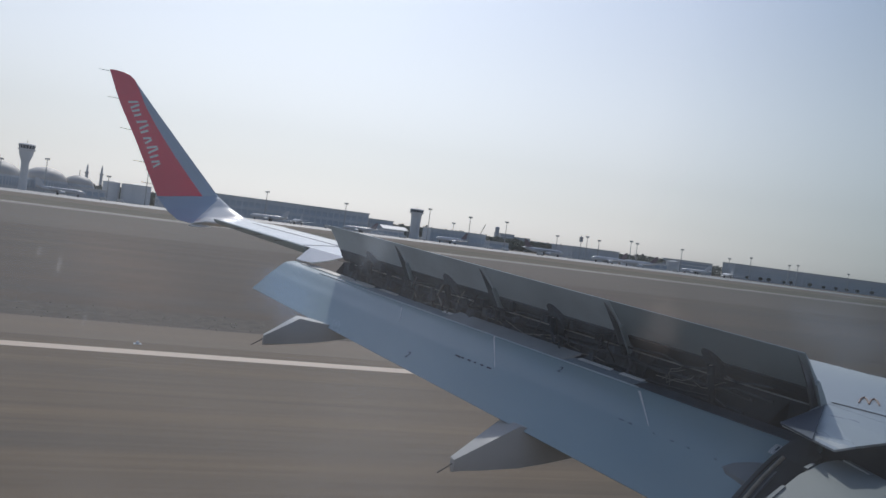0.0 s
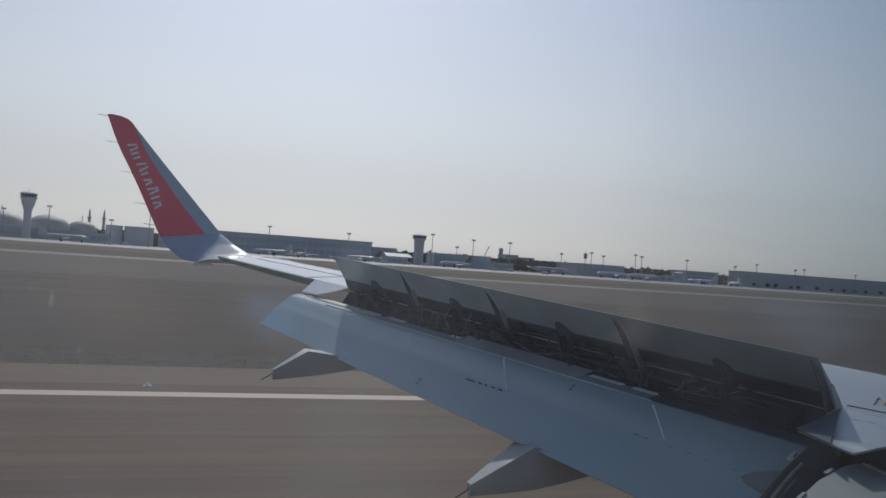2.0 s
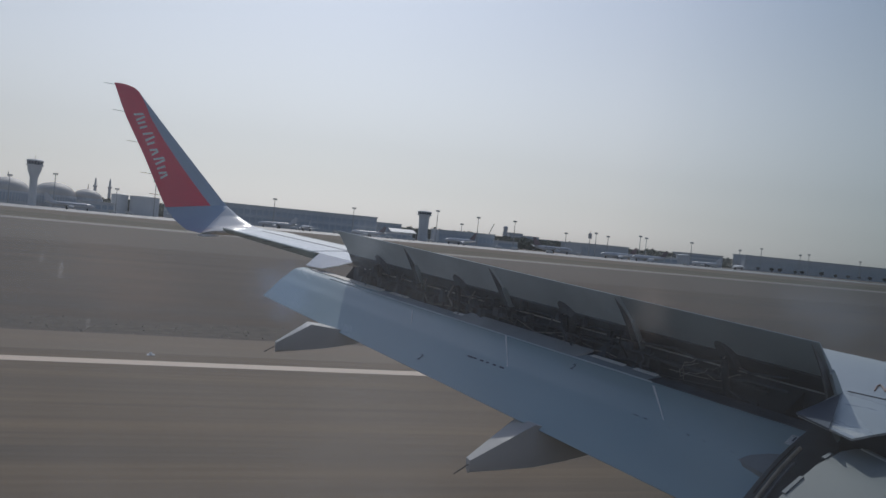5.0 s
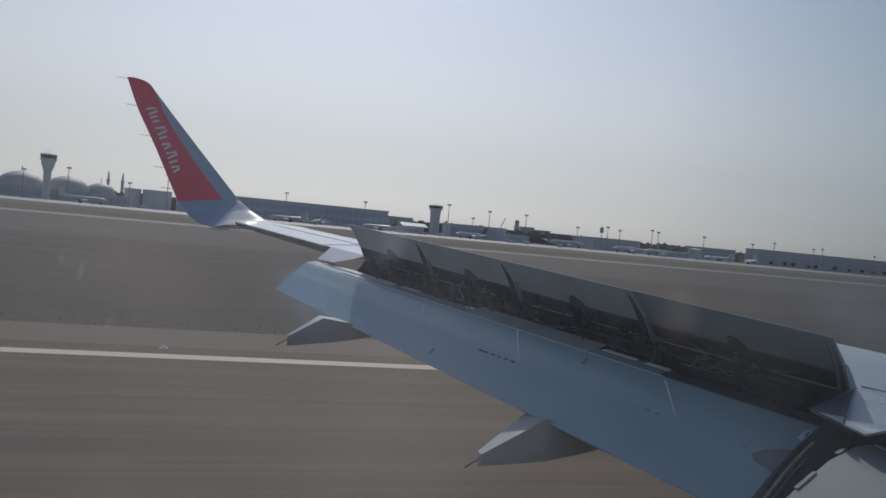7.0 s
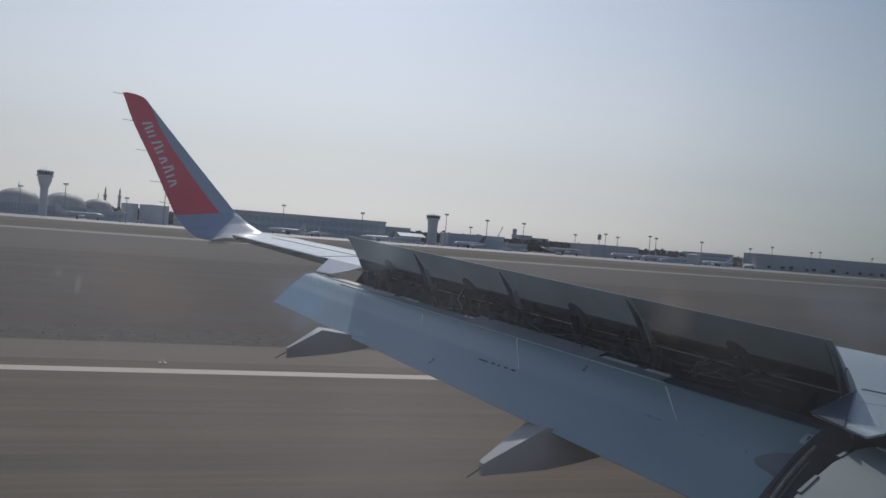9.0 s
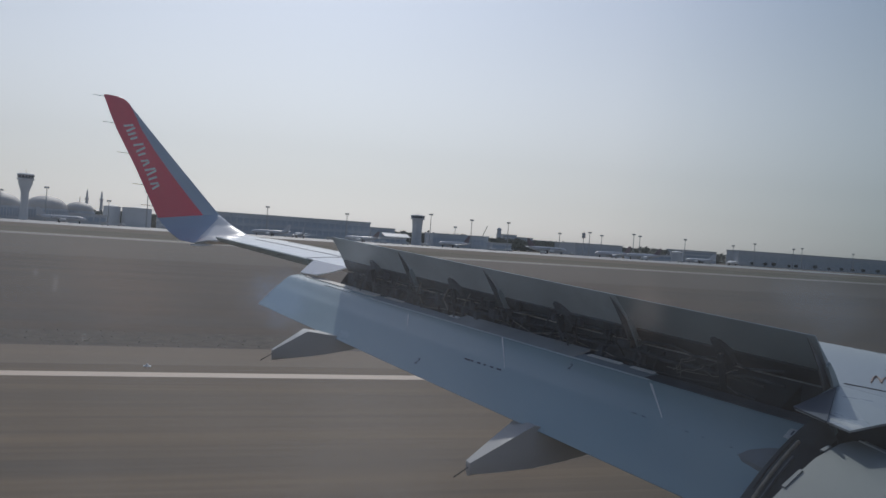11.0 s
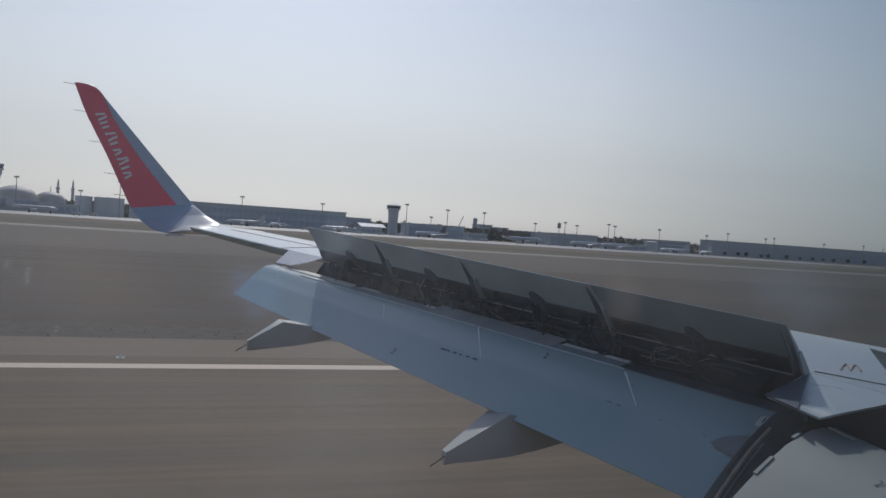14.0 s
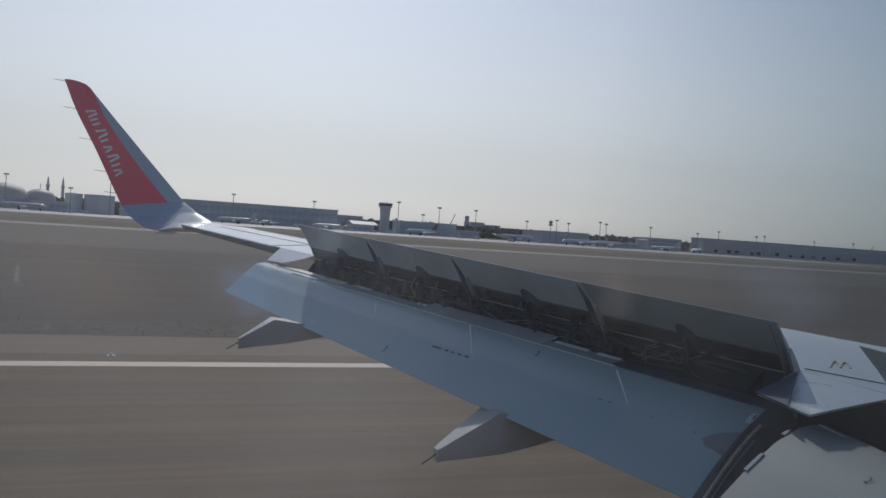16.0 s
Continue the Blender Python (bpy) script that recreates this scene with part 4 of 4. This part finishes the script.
def control_tower(a, dist, tall, flare, shaft, head, wall_mat, label):
    x, y, z = spot(a, dist)
    b = thing("control_tower", label, "control tower", (x, y, 0))
    part("shaft", loft(bmesh.new(), [ring((0, 0, h * tall), r, 16) for h, r in ((0, shaft * 1.15), (0.3, shaft), (0.6, shaft * 1.05), (0.78, shaft + (head - shaft) * flare * 0.5), (0.88, head * 0.92))]), wall_mat, b, smooth=True)
    part("cab_glass", loft(bmesh.new(), [ring((0, 0, tall * 0.88), head * 0.92, 16), ring((0, 0, tall * 0.96), head * 1.05, 16)]), GLASS, b)
    for i in range(16):
        t = 2 * math.pi * i / 16
        part("mullion", tube(bmesh.new(), [(head * 0.93 * math.cos(t), head * 0.93 * math.sin(t), tall * 0.88), (head * 1.06 * math.cos(t), head * 1.06 * math.sin(t), tall * 0.96)], 0.25, 4), wall_mat, b)
    part("cab_roof", loft(bmesh.new(), [ring((0, 0, tall * h), r, 16) for h, r in ((0.96, head * 1.1), (0.98, head * 1.1), (1.0, head * 0.8))]), wall_mat, b)
    part("gallery", loft(bmesh.new(), [ring((0, 0, tall * h), r, 16) for h, r in ((0.85, head * 1.0), (0.86, head * 1.12), (0.885, head * 1.12), (0.885, head * 0.9))]), wall_mat, b)
    part("aerial", tube(bmesh.new(), [(0, 0, tall), (0, 0, tall * 1.08)], 0.2), STEEL, b)
    return b


control_tower(-8.1, 880, 44, 1.6, 3.4, 7.0, PALE, "tall white control tower with a flared head")
control_tower(16.7, 880, 33, 0.6, 5.2, 7.2, CONCRETE, "grey concrete control tower with a glazed cab")
sh = thing("canopy_shed", "open shed with a bright white sloping roof", "shed", spot(15.3, 860))
part("roof", loft(bmesh.new(), [[(-14, -8, 7.5), (14, -8, 7.5), (14, 8, 11), (-14, 8, 11)], [(-14, -8, 7.0), (14, -8, 7.0), (14, 8, 10.5), (-14, 8, 10.5)]]), ROOFMAT, sh)
for i in range(5):
    for y, h in ((-7, 7.2), (7, 10.2)):
        part("post", tube(bmesh.new(), [(-13 + 6.5 * i, y, 0), (-13 + 6.5 * i, y, h)], 0.3), STEEL, sh)


def mast(a, dist, tall, kind=0):
    """A floodlight mast with a cross head, or a mobile-phone mast."""
    tall *= 0.78 if kind == 0 else 0.9
    b = thing("floodlight_mast" if kind == 0 else "radio_mast", "slender steel floodlight mast with a lamp head" if kind == 0 else "steel radio mast with panel aerials", "mast", spot(a, dist), "masts beside the apron")
    part("pole", loft(bmesh.new(), [ring((0, 0, 0), 0.55, 8), ring((0, 0, tall), 0.3, 8)]), STEEL, b)
    if kind == 0:
        part("lamp_ring", add_box(bmesh.new(), -2.2, 2.2, -0.5, 0.5, tall - 0.4, tall + 0.5, 0.15), STEEL, b)
        for s in (-1.5, 0, 1.5):
            part("lamp", add_box(bmesh.new(), s - 0.5, s + 0.5, -0.9, 0.9, tall - 1.2, tall - 0.4, 0.15), STEEL, b)
    else:
        for z in (tall * 0.78, tall * 0.90):
            part("gallery", loft(bmesh.new(), [ring((0, 0, z + h), r, 8) for h, r in ((0, 1.6), (0.5, 2.4), (3.0, 2.2), (3.2, 1.0))]), STEEL, b)
        part("aerial", tube(bmesh.new(), [(0, 0, tall), (0, 0, tall * 1.13)], 0.2), STEEL, b)


for a, d, h, k in ((-6.9, 840, 40, 0), (-9.4, 860, 34, 0), (-1.0, 870, 48, 1), (-3.3, 860, 30, 0), (6.6, 850, 37, 0), (11.9, 860, 36, 0), (17.6, 840, 43, 0), (20.4, 850, 40, 0), (22.9, 850, 40, 0), (26.4, 900, 32, 0),
                   (28.0, 900, 30, 1), (28.4, 880, 36, 0), (29.2, 890, 33, 0), (31.3, 880, 38, 0), (31.7, 880, 36, 0), (34.6, 880, 36, 0), (37.6, 950, 34, 0), (38.9, 950, 40, 0), (41.2, 950, 36, 0), (41.7, 950, 38, 0), (44.6, 1000, 36, 0), (46.8, 1000, 38, 0), (19.3, 900, 30, 0)):
    mast(a, d, h, k)
for a in (-4.6, -3.75):
    x, y, z = spot(a, 1200)
    b = thing("minaret", "slim pale minaret behind the trees", "minaret", (x, y, 0), "minarets")
    part("shaft", loft(bmesh.new(), [ring((0, 0, h), r, 8) for h, r in ((0, 2.2), (30, 1.8), (31, 2.7), (32.5, 2.7), (32.7, 1.4), (39, 1.2), (44, 0.1))]), PALE, b)


def parked_jet(a, dist, turn, tailmat, label, size=1.0):
    b = thing("parked_airliner", label, "airliner", spot(a, dist), "airliners on the apron", turn)
    b.scale = (size, size, size)
    part("fuselage", loft(bmesh.new(), [ring((x, 0, z), r, 14, "x") for x, z, r in ((-18.5, 4.6, 0.2), (-14, 4.3, 1.2), (-9, 3.9, 1.95), (12, 3.8, 1.98), (15.5, 3.7, 1.7), (17.6, 3.5, 1.0), (18.6, 3.3, 0.2))]), HULL, b, smooth=True)
    for s in (-1, 1):
        part("wing", loft(bmesh.new(), [foil((3.5, s * 1.9, 3.0), (-3.0, s * 1.9, 3.0), (0, 0, 1), 0.12, 6), foil((-0.5, s * 6.5, 3.4), (-3.4, s * 6.5, 3.4), (0, 0, 1), 0.11, 6), foil((-4.3, s * 17, 4.4), (-5.8, s * 17, 4.4), (0, 0, 1), 0.1, 6)]), HULL, b, smooth=True)
        part("engine", loft(bmesh.new(), [ring((x, s * 5.8, 2.0), r, 12, "x") for x, r in ((-1.5, 0.6), (0.5, 1.1), (3.0, 1.2), (3.6, 1.05))]), HULL, b, smooth=True)
        part("tailplane", loft(bmesh.new(), [foil((-13.6, s * 0.8, 5.0), (-17.2, s * 0.8, 5.0), (0, 0, 1), 0.1, 5), foil((-16.6, s * 6.2, 5.5), (-18.0, s * 6.2, 5.5), (0, 0, 1), 0.1, 5)]), HULL, b)
        part("main_gear", add_box(bmesh.new(), -2.2, -0.8, s * 3.4, s * 4.2, 0, 2.6, 0.2), DARK, b)
    part("fin", loft(bmesh.new(), [foil((-10.5, 0, 5.6), (-17.4, 0, 5.6), (0, 1, 0), 0.1, 6), foil((-16.4, 0, 11.8), (-18.8, 0, 11.8), (0, 1, 0), 0.1, 6)]), tailmat, b, "coloured tail fin")
    part("nose_gear", add_box(bmesh.new(), 13.0, 14.0, -0.4, 0.4, 0, 2.2, 0.15), DARK, b)
    me = None
    for i in range(20):
        if me is None:
            first = part("window", add_box(bmesh.new(), -0.25, 0.25, -2.03, -1.9, -0.25, 0.25), GLASS, b)
            me = first.data
        else:
            o = new("window", me)
            o.parent = b
            first = o
        first.location = (-8 + i * 1.1, 0, 4.35)


for a, d, turn, tm, sz in ((0.9, 800, 80, HULL, 1.0), (6.9, 800, 160, HULL, 1.0), (8.8, 790, 95, HULL, 0.9), (13.0, 800, 150, TAILRED, 0.95), (19.3, 800, 200, TAILRED, 1.1), (25.6, 830, 0, TAILRED, 1.3), (30.0, 830, 178, TAILRED, 1.2), (32.0, 820, 178, TAILRED, 1.2), (35.6, 850, 120, HULL, 1.0), (37.6, 850, 70, HULL, 1.0), (-6.0, 800, 5, HULL, 1.1)):
    parked_jet(a, d, turn, tm, "white parked airliner with a dark red tail fin" if tm is TAILRED else "white parked airliner on the sunlit apron", sz)

for a, tl, d, wide in ((17.9, 9, 900, 9), (34.1, 12, 980, 9), (-1.6, 18, 890, 14), (-3.1, 18, 890, 8)):
    b = thing("storage_tank", "white cylindrical storage tank", "tank", spot(a, d), "storage tanks")
    part("shell", loft(bmesh.new(), [ring((0, 0, h), r, 24) for h, r in ((0, wide), (tl, wide))]), PALE, b)
    part("lid", loft(bmesh.new(), [ring((0, 0, tl + h), r, 24) for h, r in ((0, wide + 0.2), (0.8, wide + 0.2), (2.0, 0.3))]), ROOFMAT, b)
for a, d in ((20.9, 1100), (47.6, 1150)):
    b = thing("crane", "distant mobile crane with a raised jib", "crane", spot(a, d))
    part("jib", tube(bmesh.new(), [(0, 0, 3), (13, 0, 32)], 0.6, 4), STEEL, b)
    part("carrier", add_box(bmesh.new(), -5, 5, -1.5, 1.5, 0.2, 4, 0.3), STEEL, b)

# slim round tower beyond the boundary trees
b = thing("round_tower", "slim round concrete tower behind the trees", "tower", spot(22.3, 1150))
part("shaft", loft(bmesh.new(), [ring((0, 0, h), r, 12) for h, r in ((0, 3.4), (28, 3.0), (28.4, 3.5), (30, 3.5))]), CONCRETE, b)
part("cap", loft(bmesh.new(), [ring((0, 0, h), r, 12) for h, r in ((30, 3.2), (31.5, 2.4), (32.2, 0.2))]), CONCRETE, b)

# sunlight passes through thin leaves
LEAFCARD = bpy.data.materials.new("thin_leaves")
LEAFCARD.use_nodes = True
nt = LEAFCARD.node_tree
bs = nt.nodes["Principled BSDF"]
thin, mx, isl, tint = nt.nodes.new("ShaderNodeBsdfTranslucent"), nt.nodes.new("ShaderNodeMixShader"), nt.nodes.new("ShaderNodeNewGeometry"), nt.nodes.new("ShaderNodeMix")
tint.data_type = "RGBA"
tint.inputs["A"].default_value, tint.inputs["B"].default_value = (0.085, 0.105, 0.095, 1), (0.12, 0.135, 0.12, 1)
nt.links.new(isl.outputs["Random Per Island"], tint.inputs["Factor"])
nt.links.new(tint.outputs["Result"], bs.inputs["Base Color"])
bs.inputs["Roughness"].default_value = 0.6
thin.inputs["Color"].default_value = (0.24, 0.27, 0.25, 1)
mx.inputs[0].default_value = 0.5
nt.links.new(bs.outputs[0], mx.inputs[1])
nt.links.new(thin.outputs[0], mx.inputs[2])
nt.links.new(mx.outputs[0], nt.nodes["Material Output"].inputs[0])


def leaf_cloud(rng, places, size):
    """Leaf sprays of two crossed leaves each, at random angles round the places."""
    verts, faces = [], []
    for p in places:
        for _ in range(2):
            u = Vector((rng.gauss(0, 1), rng.gauss(0, 1), rng.gauss(0, 1))).normalized()
            v = u.orthogonal().normalized() * size * rng.uniform(0.35, 0.7)
            u = u * size * rng.uniform(0.6, 1.1)
            o = len(verts)
            verts += [p + u, p + v * 0.9 + u * 0.1, p - u * 0.9, p - v - u * 0.1]
            faces.append((o, o + 1, o + 2, o + 3))
    me = bpy.data.meshes.new("leaves")
    me.from_pydata([tuple(q) for q in verts], [], faces)
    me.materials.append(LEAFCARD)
    return me


# tree line along the far boundary: many uneven sprays of leaves in one mesh
rng = random.Random(11)
places = []
for k in range(30000):
    a = rng.uniform(-14, 52)
    d = rng.uniform(1020, 1120) + (80 if a > 37 else 0)
    x, y, _ = spot(a, d)
    low = 14.5 + 3.0 * noise.noise((a * 0.7, 3.1, 0)) + 2.2 * noise.noise((a * 3.0, 9.1, d * 0.01)) + 1.6 * noise.noise((a * 11.0, 5.0, d * 0.02))
    places.append(Vector((x, y, 0.6 + max(5, low) * rng.random() ** 0.8)))
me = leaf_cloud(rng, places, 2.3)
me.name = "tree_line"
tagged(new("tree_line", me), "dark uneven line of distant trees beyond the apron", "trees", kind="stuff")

# small round trees in front of the perimeter store
rng = random.Random(3)
tree = thing("tree", "small dark round-crowned tree before the long store", "tree", spot(38.8, 1035), "trees before the store")
part("trunk", loft(bmesh.new(), [ring((0.1 * h, 0, h), r, 8) for h, r in ((0, 0.35), (1.5, 0.25), (3.0, 0.16), (4.5, 0.06))]), BEAM, tree)
for g in range(4):
    part("limb", tube(bmesh.new(), [(0.15, 0, 2.0), (0.8 * math.cos(g * 1.6), 0.8 * math.sin(g * 1.6), 3.0), (1.7 * math.cos(g * 1.6), 1.7 * math.sin(g * 1.6), 4.1)], 0.08, 5), BEAM, tree)
cloud = []
while len(cloud) < 420:
    p = Vector((rng.uniform(-1, 1), rng.uniform(-1, 1), rng.uniform(-1, 1)))
    if 0.25 < p.length < 1 and noise.noise(p * 2.1) > -0.25:
        cloud.append(Vector((p.x * 2.9, p.y * 2.9, 4.3 + p.z * 2.2)))
crown = new("crown", leaf_cloud(rng, cloud, 0.55))
crown.parent = tree
for a in (39.6, 40.1, 41.0, 41.4, 42.5, 43.3, 44.0, 44.6, 45.2, 46.0, 46.9):
    x, y, _ = spot(a, rng.uniform(1028, 1040))
    k = rng.uniform(0.85, 1.25)
    copy_thing(tree, pose(x, y, 0, 0, 0, rng.uniform(0, 360)) @ Matrix.Diagonal((k, k, k, 1)))

# service vehicles on the apron
rng = random.Random(5)
for k in range(26):
    a = rng.uniform(-4, 37.5)
    x, y, _ = spot(a, rng.uniform(760, 840))
    b = thing("service_truck", "small white airport service truck on the apron", "truck", (x, y, 0.03), "service trucks", rng.uniform(-20, 20))
    part("body", add_box(bmesh.new(), -3.2, 1.6, -1.2, 1.2, 0.7, 2.9, 0.15), rng.choice((PALE, ROOFMAT, CLAD)), b)
    part("cab", add_box(bmesh.new(), 1.7, 3.4, -1.15, 1.15, 0.6, 2.4, 0.25), PALE, b)
    for x in (-2.2, 2.4):
        for y in (-1.1, 1.1):
            part("wheel", loft(bmesh.new(), [ring((x, y - 0.15, 0.45), 0.45, 10, "y"), ring((x, y + 0.15, 0.45), 0.45, 10, "y")]), DARK, b)

# ---------------------------------------------------------------- fuselage side with the cabin window
bm = bmesh.new()
CY, CZ, R = -1.78, 4.05, 1.98
angs = [-180 + 15 * i for i in range(25)]
angs = sorted(set(angs + [9.0, 22.0]))
xs = [-9, -4, -1.5, -0.12, 0.30, 1.5, 4, 8, 12]


def hull(x, ang, r):
    return (x, CY + r * math.cos(radians(ang)), CZ + r * math.sin(radians(ang)))


for r in (R, R - 0.05):
    vs = {(x, g): bm.verts.new(hull(x, g, r)) for x in xs for g in angs[:-1]}
    gl = angs[:-1]
    for i in range(len(xs) - 1):
        for j in range(len(gl)):
            g0, g1 = gl[j], gl[(j + 1) % len(gl)]
            if xs[i] == -0.12 and 9.0 <= g0 < 22.0:
                continue
            bm.faces.new((vs[xs[i], g0], vs[xs[i + 1], g0], vs[xs[i + 1], g1], vs[xs[i], g1])).material_index = int(r == R)
for x in (xs[0], xs[-1]):
    bm.faces.new([bm.verts.new(hull(x, g, R)) for g in angs[:-1]])
tagged(part("wall_fuselage", bm, [WALLMAT, HULL]), "plain white fuselage side wall round the cabin window", "wall", kind="structure")

# window pane, dusty acrylic
pm = bpy.data.materials.new("dusty_acrylic")
pm.use_nodes = True
nt = pm.node_tree
nt.nodes.remove(nt.nodes["Principled BSDF"])
tr, tl, mx = nt.nodes.new("ShaderNodeBsdfTransparent"), nt.nodes.new("ShaderNodeBsdfTranslucent"), nt.nodes.new("ShaderNodeMixShader")
nz, mr, tc = nt.nodes.new("ShaderNodeTexNoise"), nt.nodes.new("ShaderNodeMapRange"), nt.nodes.new("ShaderNodeTexCoord")
nz.inputs["Scale"].default_value, nz.inputs["Detail"].default_value = 42.0, 3.0
mr.inputs["From Min"].default_value, mr.inputs["From Max"].default_value = 0.3, 0.7
mr.inputs["To Min"].default_value, mr.inputs["To Max"].default_value = 0.012, 0.045
tl.inputs["Color"].default_value = (0.80, 0.80, 0.81, 1)
sx, gr, mu = nt.nodes.new("ShaderNodeSeparateXYZ"), nt.nodes.new("ShaderNodeMapRange"), nt.nodes.new("ShaderNodeMath")
gr.inputs["From Min"].default_value, gr.inputs["From Max"].default_value = -0.02, 0.08
gr.inputs["To Min"].default_value, gr.inputs["To Max"].default_value = 1.2, 0.45
mu.operation = "MULTIPLY"
nt.links.new(tc.outputs["Object"], sx.inputs[0])
nt.links.new(sx.outputs["X"], gr.inputs["Value"])
nt.links.new(tc.outputs["Object"], nz.inputs["Vector"])
nt.links.new(nz.outputs["Fac"], mr.inputs["Value"])
nt.links.new(mr.outputs[0], mu.inputs[0])
nt.links.new(gr.outputs[0], mu.inputs[1])
nt.links.new(mu.outputs[0], mx.inputs[0])
nt.links.new(tr.outputs[0], mx.inputs[1])
nt.links.new(tl.outputs[0], mx.inputs[2])
# greasy, slightly smoked side of the pane
sm = nt.nodes.new("ShaderNodeMapRange")
sm.inputs["From Min"].default_value, sm.inputs["From Max"].default_value = 0.045, 0.095
sm.inputs["To Min"].default_value, sm.inputs["To Max"].default_value = 0.0, 1.0
tone = nt.nodes.new("ShaderNodeMix")
tone.data_type = "RGBA"
tone.inputs["A"].default_value, tone.inputs["B"].default_value = (1, 1, 1, 1), (0.78, 0.83, 0.85, 1)
nt.links.new(sx.outputs["X"], sm.inputs["Value"])
nt.links.new(sm.outputs[0], tone.inputs["Factor"])
nt.links.new(tone.outputs["Result"], tr.inputs["Color"])
nt.links.new(mx.outputs[0], nt.nodes["Material Output"].inputs[0])
bm = bmesh.new()
loft(bm, [[(-0.13, 0.153, 4.35), (0.31, 0.153, 4.35), (0.31, 0.025, 4.80), (-0.13, 0.025, 4.80)], [(-0.13, 0.151, 4.35), (0.31, 0.151, 4.35), (0.31, 0.023, 4.80), (-0.13, 0.023, 4.80)]])
pane = tagged(part("window_pane", bm, pm), "dusty clear acrylic cabin window pane", "window", kind="structure")
pane.visible_shadow = False

# bright little scratches in the acrylic
SCRATCH = bpy.data.materials.new("scratched_acrylic")
SCRATCH.use_nodes = True
nt = SCRATCH.node_tree
nt.nodes.remove(nt.nodes["Principled BSDF"])
tr, tl, mx = nt.nodes.new("ShaderNodeBsdfTransparent"), nt.nodes.new("ShaderNodeBsdfTranslucent"), nt.nodes.new("ShaderNodeMixShader")
mx.inputs[0].default_value = 0.10
nt.links.new(tr.outputs[0], mx.inputs[1])
nt.links.new(tl.outputs[0], mx.inputs[2])
nt.links.new(mx.outputs[0], nt.nodes["Material Output"].inputs[0])
for ahead, dip, w, hgt in ((-7.18, 3.54, 0.00016, 0.0004), (-6.03, 4.12, 0.00018, 0.0006), (-4.21, 7.42, 0.00016, 0.0005), (-6.05, 4.6, 0.0002, 0.0002)):
    d = Vector((math.sin(radians(ahead)), math.cos(radians(ahead)), -math.tan(radians(dip))))
    # meet the sloping pane
    slope = (0.023 - 0.151) / 0.45
    k = (0.151 + slope * (4.6 - 4.35) - 0.002) / (d.y - slope * d.z)
    c = Vector((0, 0, 4.6)) + d * k
    b = bmesh.new()
    b.faces.new([b.verts.new(c + Vector((w * math.cos(t) + 0.2 * hgt * math.sin(t) * 0.4, 0, hgt * math.sin(t)))) for t in [2 * math.pi * i / 10 for i in range(10)]])
    ob = part("scratch", b, SCRATCH, pane)
    ob.visible_shadow = False


# greasy smears on the acrylic, thinning out towards their edges
def smear(ahead, dip, wide, high, color, density, seed):
    d = Vector((math.sin(radians(ahead)), math.cos(radians(ahead)), -math.tan(radians(dip))))
    slope = (0.023 - 0.151) / 0.45
    k = (0.151 + slope * (4.6 - 4.35) - 0.003) / (d.y - slope * d.z)
    c = Vector((0, 0, 4.6)) + d * k
    m = bpy.data.materials.new("grease_smear")
    m.use_nodes = True
    t = m.node_tree
    t.nodes.remove(t.nodes["Principled BSDF"])
    clear, veil, mx = t.nodes.new("ShaderNodeBsdfTransparent"), t.nodes.new("ShaderNodeBsdfTranslucent"), t.nodes.new("ShaderNodeMixShader")
    veil.inputs["Color"].default_value = (*color, 1)
    co, ln, edge = t.nodes.new("ShaderNodeTexCoord"), t.nodes.new("ShaderNodeVectorMath"), t.nodes.new("ShaderNodeMapRange")
    grain, sum_, dens = t.nodes.new("ShaderNodeTexNoise"), t.nodes.new("ShaderNodeMath"), t.nodes.new("ShaderNodeMath")
    ln.operation, sum_.operation, dens.operation = "LENGTH", "MULTIPLY_ADD", "MULTIPLY"
    t.links.new(co.outputs["Object"], ln.inputs[0])
    grain.inputs["Scale"].default_value, grain.inputs["Detail"].default_value = 2.2, 3.0
    t.links.new(co.outputs["Object"], grain.inputs["Vector"])
    t.links.new(grain.outputs["Fac"], sum_.inputs[0])
    sum_.inputs[1].default_value = 0.9
    t.links.new(ln.outputs["Value"], sum_.inputs[2])
    edge.interpolation_type = "SMOOTHSTEP"
    edge.inputs["From Min"].default_value, edge.inputs["From Max"].default_value = 0.55, 1.25
    edge.inputs["To Min"].default_value, edge.inputs["To Max"].default_value = 1.0, 0.0
    t.links.new(sum_.outputs[0], edge.inputs["Value"])
    t.links.new(edge.outputs[0], dens.inputs[0])
    dens.inputs[1].default_value = density
    t.links.new(dens.outputs[0], mx.inputs[0])
    t.links.new(clear.outputs[0], mx.inputs[1])
    t.links.new(veil.outputs[0], mx.inputs[2])
    t.links.new(mx.outputs[0], t.nodes["Material Output"].inputs[0])
    b = bmesh.new()
    b.faces.new([b.verts.new((1.3 * math.cos(g), 0, 1.3 * math.sin(g))) for g in [2 * math.pi * i / 16 for i in range(16)]])
    ob = part("smear", b, m, pane)
    ob.matrix_world = Matrix.Translation(c) @ Matrix.Rotation(radians(seed), 4, "Y") @ Matrix.Diagonal((wide, 1, high, 1))
    ob.visible_shadow = False


smear(7.9, 4.7, 0.0052, 0.0044, (0.34, 0.47, 0.70), 0.18, 15)
smear(32.6, 3.6, 0.0055, 0.0050, (0.72, 0.60, 0.52), 0.07, 70)
smear(-2.2, 4.3, 0.0100, 0.0062, (0.72, 0.52, 0.40), 0.055, 20)
smear(13.1, 0.9, 0.0030, 0.0034, (0.60, 0.66, 0.74), 0.12, 40)
# wide bluish veil added here to pale the ground ahead as haze does
smear(43.5, 2.6, 0.0150, 0.0065, (0.50, 0.62, 0.80), 0.075, 5)
